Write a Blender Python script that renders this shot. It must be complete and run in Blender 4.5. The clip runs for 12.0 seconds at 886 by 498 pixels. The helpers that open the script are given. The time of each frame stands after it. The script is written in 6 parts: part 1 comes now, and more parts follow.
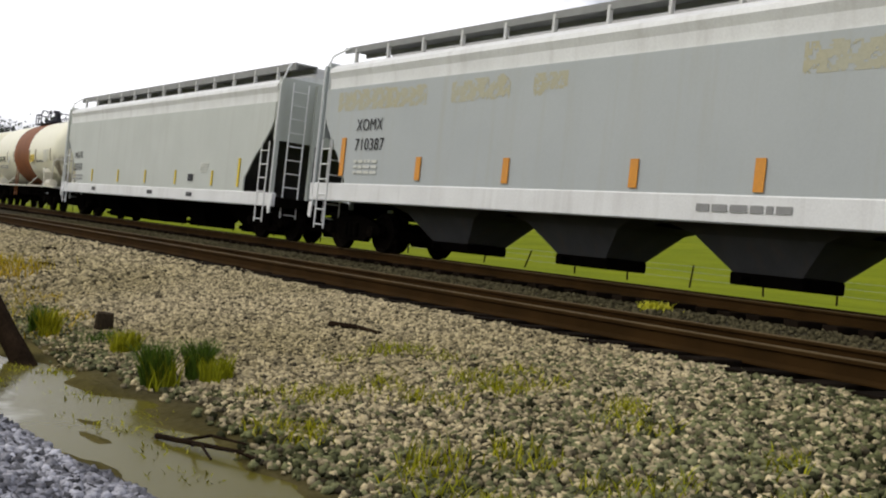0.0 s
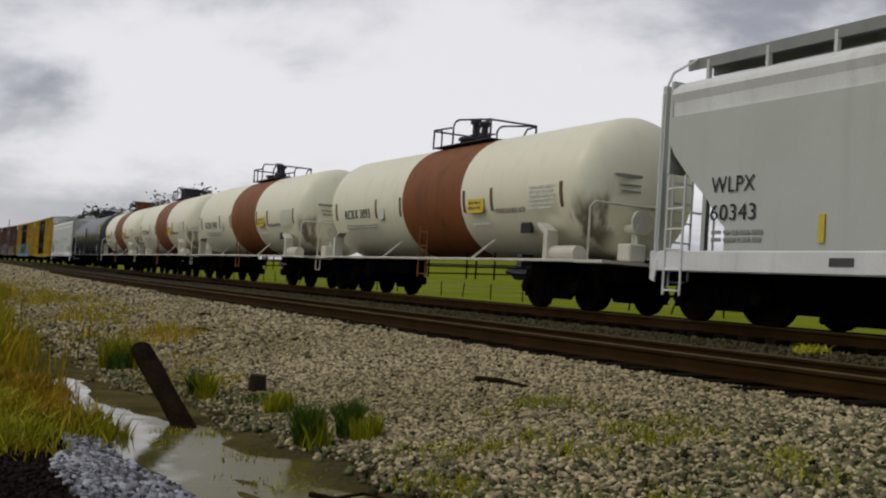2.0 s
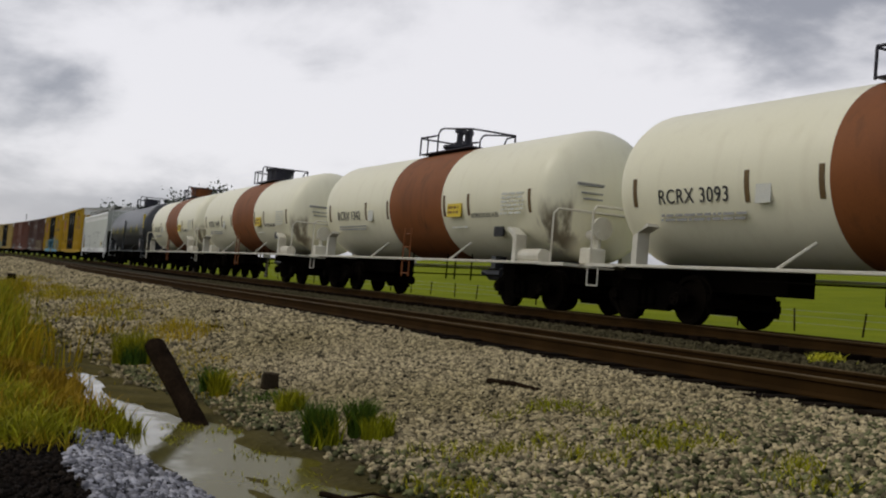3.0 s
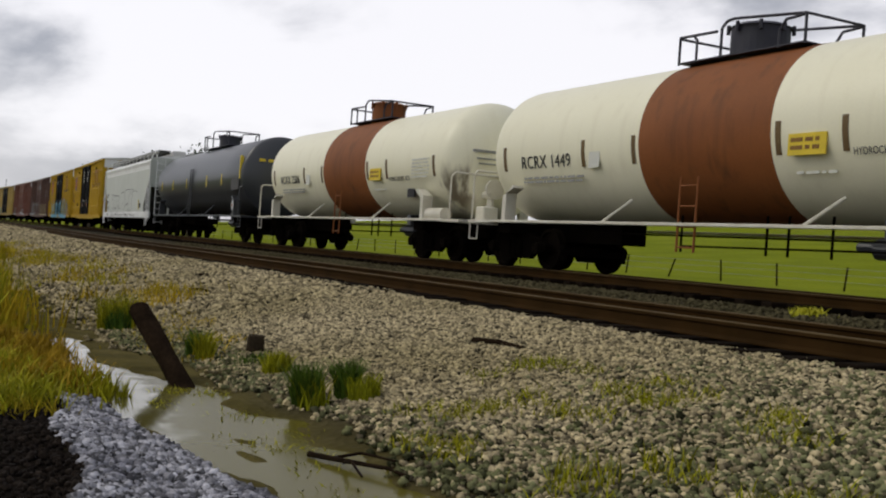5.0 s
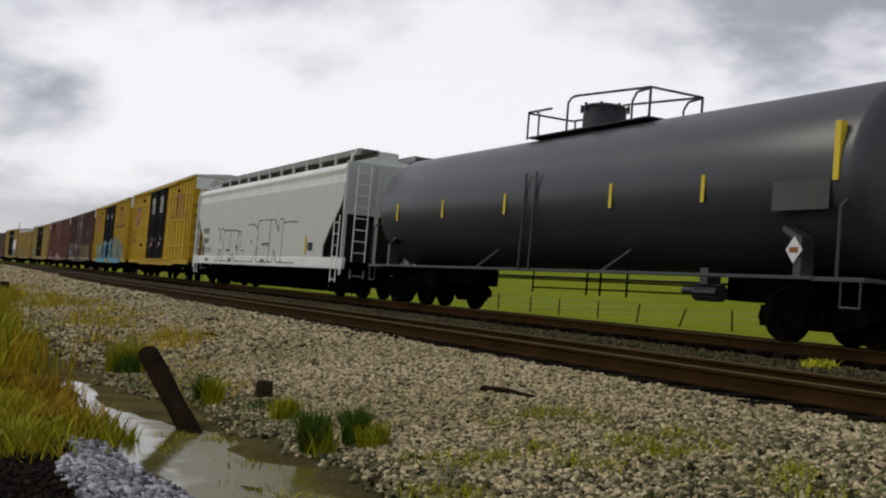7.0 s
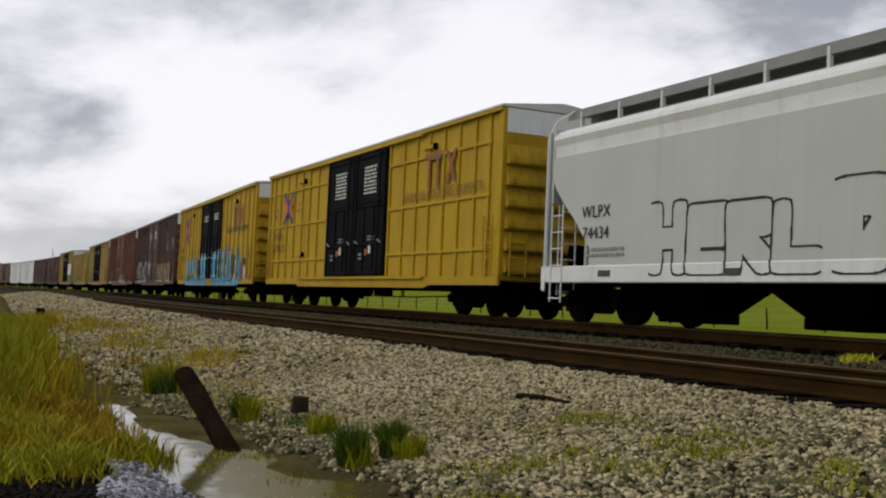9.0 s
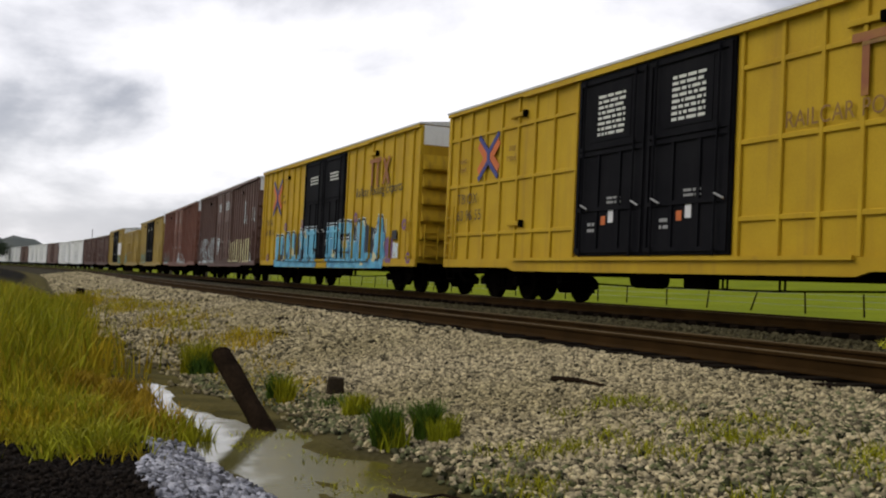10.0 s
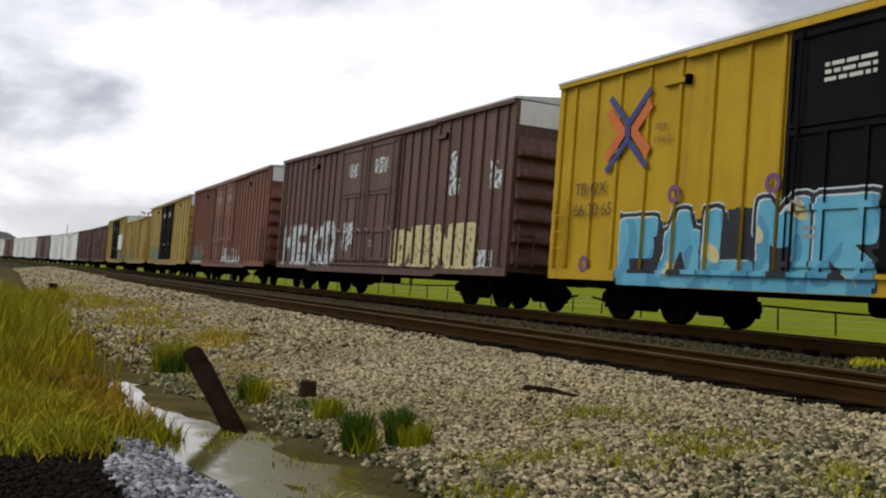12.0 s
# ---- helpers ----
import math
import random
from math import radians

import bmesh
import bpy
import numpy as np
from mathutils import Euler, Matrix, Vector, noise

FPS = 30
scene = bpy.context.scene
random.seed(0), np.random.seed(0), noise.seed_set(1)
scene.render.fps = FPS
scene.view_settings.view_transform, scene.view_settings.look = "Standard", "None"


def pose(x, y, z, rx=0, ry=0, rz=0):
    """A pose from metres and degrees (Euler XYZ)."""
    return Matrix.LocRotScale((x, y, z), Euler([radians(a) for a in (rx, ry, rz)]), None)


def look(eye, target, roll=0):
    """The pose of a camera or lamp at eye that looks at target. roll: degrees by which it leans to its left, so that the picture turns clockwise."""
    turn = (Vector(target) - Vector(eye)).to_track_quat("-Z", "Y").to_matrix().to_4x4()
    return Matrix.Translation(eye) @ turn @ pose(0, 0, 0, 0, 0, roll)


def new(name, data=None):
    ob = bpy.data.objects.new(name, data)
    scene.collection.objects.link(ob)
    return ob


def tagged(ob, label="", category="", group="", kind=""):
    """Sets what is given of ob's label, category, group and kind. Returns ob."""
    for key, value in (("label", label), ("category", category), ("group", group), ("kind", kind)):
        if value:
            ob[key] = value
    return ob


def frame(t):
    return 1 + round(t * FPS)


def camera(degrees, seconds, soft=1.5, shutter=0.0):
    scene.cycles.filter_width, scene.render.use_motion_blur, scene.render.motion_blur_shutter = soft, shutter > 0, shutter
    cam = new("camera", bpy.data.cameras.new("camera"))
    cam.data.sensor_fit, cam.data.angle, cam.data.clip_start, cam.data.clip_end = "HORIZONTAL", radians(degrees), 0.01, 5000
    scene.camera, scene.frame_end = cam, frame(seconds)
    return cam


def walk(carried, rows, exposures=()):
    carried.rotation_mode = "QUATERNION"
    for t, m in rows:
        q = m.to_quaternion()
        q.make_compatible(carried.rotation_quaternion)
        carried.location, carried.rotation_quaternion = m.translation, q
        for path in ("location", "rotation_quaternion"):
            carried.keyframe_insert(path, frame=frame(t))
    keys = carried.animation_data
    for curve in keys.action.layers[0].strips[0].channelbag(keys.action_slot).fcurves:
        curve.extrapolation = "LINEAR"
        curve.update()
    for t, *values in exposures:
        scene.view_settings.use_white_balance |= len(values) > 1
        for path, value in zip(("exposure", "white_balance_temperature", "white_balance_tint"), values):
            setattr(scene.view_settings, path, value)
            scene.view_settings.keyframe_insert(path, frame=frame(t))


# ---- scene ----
cam = camera(45.6, 12.0, soft=2.1)
EYE = (0.0, 0.0, 0.28)        # rail top of the train's track is z = 0
# seconds, yaw, pitch, lean
TURNS = [
    (0.0, 54.44, -0.12, -6.30), (0.5, 63.53, 1.87, -2.47), (1.0, 64.52, 2.66, -0.14), (1.5, 64.70, 0.79, -2.75),
    (2.0, 62.33, 2.07, -3.85), (2.5, 62.20, 2.30, -4.88), (2.7, 63.32, 2.48, -5.06), (4.3, 60.17, -0.09, -3.71),
    (4.5, 60.97, 0.29, -3.15), (5.0, 62.07, -0.01, -4.06), (5.5, 60.48, 1.65, -4.51), (6.0, 61.28, 1.65, -4.64),
    (6.5, 62.63, 2.61, -5.49), (7.0, 62.83, 2.51, -4.71), (7.2, 64.32, 2.67, -3.94), (8.8, 65.06, 2.21, -2.11),
    (9.0, 64.45, 2.94, -2.43), (9.5, 65.50, 1.25, -3.14), (10.0, 66.32, 1.89, -2.74), (10.5, 66.82, 2.00, -2.46),
    (11.0, 66.95, 1.36, -1.85), (11.5, 66.82, 2.44, -3.37), (12.0, 65.09, 2.31, -4.42),
]


def held(yaw, pitch, lean):
    return pose(*EYE, 0, 0, yaw) @ pose(0, 0, 0, 90 + pitch) @ pose(0, 0, 0, 0, 0, -lean)


walk(cam, [(t, held(a, b, c)) for t, a, b, c in TURNS],
     exposures=[(0.0, 0.38), (0.5, 0.22), (1.0, -0.15), (1.5, -0.34), (2.0, -0.37), (2.5, -0.34), (4.5, -0.22), (5.0, -0.10), (7.2, -0.18), (9.0, -0.12), (9.5, -0.10), (10.0, 0.10), (10.5, 0.17), (12.0, 0.17)])

# ---- world and sun ----
SUN_AZ, SUN_EL = 236.0, 40.0   # degrees from +x, behind the camera's shoulder, through cloud


def build_world():
    w = bpy.data.worlds.new("overcast_sky")
    scene.world = w
    w.use_nodes = True
    n, l = w.node_tree.nodes, w.node_tree.links
    n.clear()
    out = n.new("ShaderNodeOutputWorld")
    bg = n.new("ShaderNodeBackground")
    sky = n.new("ShaderNodeTexSky")
    sky.sky_type, sky.sun_disc = "NISHITA", False
    sky.sun_elevation, sky.sun_rotation = radians(SUN_EL), radians(90 - SUN_AZ)
    dim = n.new("ShaderNodeMixRGB")
    dim.blend_type, dim.inputs[0].default_value = "MULTIPLY", 1.0
    dim.inputs[2].default_value = (0.12, 0.12, 0.12, 1)
    l.new(sky.outputs[0], dim.inputs[1])
    tc = n.new("ShaderNodeTexCoord")
    sep = n.new("ShaderNodeSeparateXYZ")
    l.new(tc.outputs["Generated"], sep.inputs[0])
    lift = n.new("ShaderNodeMath")
    lift.operation, lift.inputs[1].default_value = "ADD", 0.36
    up = n.new("ShaderNodeMath")
    up.operation, up.inputs[1].default_value = "MAXIMUM", 0.0
    l.new(sep.outputs[2], up.inputs[0])
    l.new(up.outputs[0], lift.inputs[0])
    flat = n.new("ShaderNodeVectorMath")
    flat.operation = "DIVIDE"
    comb = n.new("ShaderNodeCombineXYZ")
    for i in range(3):
        l.new(lift.outputs[0], comb.inputs[i])
    l.new(tc.outputs["Generated"], flat.inputs[0])
    l.new(comb.outputs[0], flat.inputs[1])
    place = n.new("ShaderNodeMapping")
    place.inputs["Location"].default_value = (2.3, 0.6, 0.0)
    place.inputs["Scale"].default_value = (2.5, 2.5, 0.0)
    l.new(flat.outputs[0], place.inputs[0])
    big = n.new("ShaderNodeTexNoise")
    big.inputs["Scale"].default_value, big.inputs["Detail"].default_value = 1.0, 7.0
    big.inputs["Roughness"].default_value = 0.54
    big.inputs["Distortion"].default_value = 0.15
    l.new(place.outputs[0], big.inputs["Vector"])
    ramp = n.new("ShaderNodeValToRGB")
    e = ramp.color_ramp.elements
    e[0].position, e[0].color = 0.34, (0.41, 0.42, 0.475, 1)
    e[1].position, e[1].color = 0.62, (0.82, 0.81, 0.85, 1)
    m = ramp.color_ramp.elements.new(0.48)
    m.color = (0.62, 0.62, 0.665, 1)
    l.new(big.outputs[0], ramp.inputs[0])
    # a pale band low down, where the cloud thins towards the horizon
    low = n.new("ShaderNodeMapRange")
    low.inputs["From Min"].default_value, low.inputs["From Max"].default_value = 0.0, 0.16
    low.inputs["To Min"].default_value, low.inputs["To Max"].default_value = 0.75, 0.0
    l.new(up.outputs[0], low.inputs[0])
    pale = n.new("ShaderNodeMixRGB")
    pale.inputs[2].default_value = (0.68, 0.68, 0.73, 1)
    l.new(low.outputs[0], pale.inputs[0])
    l.new(ramp.outputs[0], pale.inputs[1])
    # thin cloud that the daylight comes through, low ahead
    turn = n.new("ShaderNodeMapping")
    turn.vector_type = "POINT"
    turn.inputs["Rotation"].default_value = (0, 0, radians(-154))
    l.new(tc.outputs["Generated"], turn.inputs[0])
    ts = n.new("ShaderNodeSeparateXYZ")
    l.new(turn.outputs[0], ts.inputs[0])

    def calc(op, a, b=0.0):
        k = n.new("ShaderNodeMath")
        k.operation = op
        for i, x in ((0, a), (1, b)):
            if isinstance(x, float):
                k.inputs[i].default_value = x
            else:
                l.new(x, k.inputs[i])
        return k.outputs[0]

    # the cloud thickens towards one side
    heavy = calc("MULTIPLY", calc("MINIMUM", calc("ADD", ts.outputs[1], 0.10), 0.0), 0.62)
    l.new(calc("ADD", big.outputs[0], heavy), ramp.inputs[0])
    side = calc("DIVIDE", ts.outputs[1], 0.44)
    rise = calc("DIVIDE", calc("ADD", ts.outputs[2], -0.160), 0.115)
    far = calc("SQRT", calc("ADD", calc("MULTIPLY", side, side), calc("MULTIPLY", rise, rise)))
    ahead = calc("GREATER_THAN", ts.outputs[0], 0.0)
    ragged = calc("ADD", far, calc("MULTIPLY", calc("SUBTRACT", 0.52, big.outputs[0]), 3.0))
    thin = n.new("ShaderNodeMapRange")
    thin.interpolation_type = "SMOOTHSTEP"
    thin.inputs["From Min"].default_value, thin.inputs["From Max"].default_value = 0.55, 1.45
    thin.inputs["To Min"].default_value, thin.inputs["To Max"].default_value = 1.0, 0.0
    l.new(ragged, thin.inputs[0])
    gap = n.new("ShaderNodeMixRGB")
    gap.inputs[2].default_value = (1.10, 1.08, 1.12, 1)
    l.new(calc("MULTIPLY", thin.outputs[0], ahead), gap.inputs[0])
    l.new(pale.outputs[0], gap.inputs[1])
    mix = n.new("ShaderNodeMixRGB")
    mix.inputs[0].default_value = 0.90
    l.new(dim.outputs[0], mix.inputs[1])
    l.new(gap.outputs[0], mix.inputs[2])
    l.new(mix.outputs[0], bg.inputs[0])
    bg.inputs[1].default_value = 1.0
    l.new(bg.outputs[0], out.inputs[0])


build_world()
sun = new("sun", bpy.data.lights.new("sun", "SUN"))
sun.data.energy, sun.data.angle, sun.data.color = 0.90, radians(25), (1.0, 0.93, 0.80)
sun.matrix_world = look((0, 0, 0), (-math.cos(radians(SUN_AZ)) * math.cos(radians(SUN_EL)),
                                    -math.sin(radians(SUN_AZ)) * math.cos(radians(SUN_EL)), -math.sin(radians(SUN_EL))))
sun.location = (-20, -20, 40)


# ---- materials ----
def surface(name, col, col2=None, rough=0.6, metal=0.0, scale=3.0, fine=40.0, amount=0.5, streak=0.0, streak_col=(0.12, 0.08, 0.05),
            bump=0.04, island=0.0, rand=0.0, spec=0.4, grain=0.05):
    """Base colour varied at two scales, optional rain streaks running down, fine relief."""
    m = bpy.data.materials.new(name)
    m.use_nodes = True
    n, l = m.node_tree.nodes, m.node_tree.links
    b = n["Principled BSDF"]
    b.inputs["Roughness"].default_value, b.inputs["Metallic"].default_value = rough, metal
    b.inputs["Specular IOR Level"].default_value = spec
    col2 = col2 or tuple(c * 0.7 for c in col)
    tc = n.new("ShaderNodeTexCoord")
    big, small = n.new("ShaderNodeTexNoise"), n.new("ShaderNodeTexNoise")
    big.inputs["Scale"].default_value, big.inputs["Detail"].default_value = scale, 5
    small.inputs["Scale"].default_value, small.inputs["Detail"].default_value = fine, 3
    l.new(tc.outputs["Object"], big.inputs["Vector"])
    l.new(tc.outputs["Object"], small.inputs["Vector"])
    ramp = n.new("ShaderNodeMapRange")
    ramp.inputs["From Min"].default_value, ramp.inputs["From Max"].default_value = 0.35, 0.68
    ramp.inputs["To Max"].default_value = amount
    l.new(big.outputs[0], ramp.inputs[0])
    c = n.new("ShaderNodeMixRGB")
    c.inputs[1].default_value, c.inputs[2].default_value = (*col, 1), (*col2, 1)
    l.new(ramp.outputs[0], c.inputs[0])
    g = n.new("ShaderNodeMapRange")
    g.inputs["From Min"].default_value, g.inputs["From Max"].default_value = 0.3, 0.7
    g.inputs["To Min"].default_value, g.inputs["To Max"].default_value = 1 - grain, 1 + grain
    l.new(small.outputs[0], g.inputs[0])
    mul = n.new("ShaderNodeMixRGB")
    mul.blend_type, mul.inputs[0].default_value = "MULTIPLY", 1.0
    l.new(c.outputs[0], mul.inputs[1])
    l.new(g.outputs[0], mul.inputs[2])
    last = mul.outputs[0]
    if streak:
        mp = n.new("ShaderNodeMapping")
        mp.inputs["Scale"].default_value = (2.6, 2.6, 0.16)
        s = n.new("ShaderNodeTexNoise")
        s.inputs["Scale"].default_value, s.inputs["Detail"].default_value = 1.6, 6
        l.new(tc.outputs["Object"], mp.inputs[0])
        l.new(mp.outputs[0], s.inputs["Vector"])
        sr = n.new("ShaderNodeMapRange")
        sr.inputs["From Min"].default_value, sr.inputs["From Max"].default_value = 0.52, 0.78
        sr.inputs["To Max"].default_value = streak
        l.new(s.outputs[0], sr.inputs[0])
        sm = n.new("ShaderNodeMixRGB")
        sm.inputs[2].default_value = (*streak_col, 1)
        l.new(sr.outputs[0], sm.inputs[0])
        l.new(last, sm.inputs[1])
        last = sm.outputs[0]
    if island or rand:
        src = n.new("ShaderNodeNewGeometry").outputs["Random Per Island"] if island else n.new("ShaderNodeObjectInfo").outputs["Random"]
        r = n.new("ShaderNodeMapRange")
        k = island or rand
        r.inputs["To Min"].default_value, r.inputs["To Max"].default_value = 1 - k, 1 + k
        l.new(src, r.inputs[0])
        im = n.new("ShaderNodeMixRGB")
        im.blend_type, im.inputs[0].default_value = "MULTIPLY", 1.0
        l.new(last, im.inputs[1])
        l.new(r.outputs[0], im.inputs[2])
        last = im.outputs[0]
    l.new(last, b.inputs["Base Color"])
    if bump:
        bp = n.new("ShaderNodeBump")
        bp.inputs["Strength"].default_value, bp.inputs["Distance"].default_value = bump, 0.02
        l.new(small.outputs[0], bp.inputs["Height"])
        l.new(bp.outputs[0], b.inputs["Normal"])
    return m


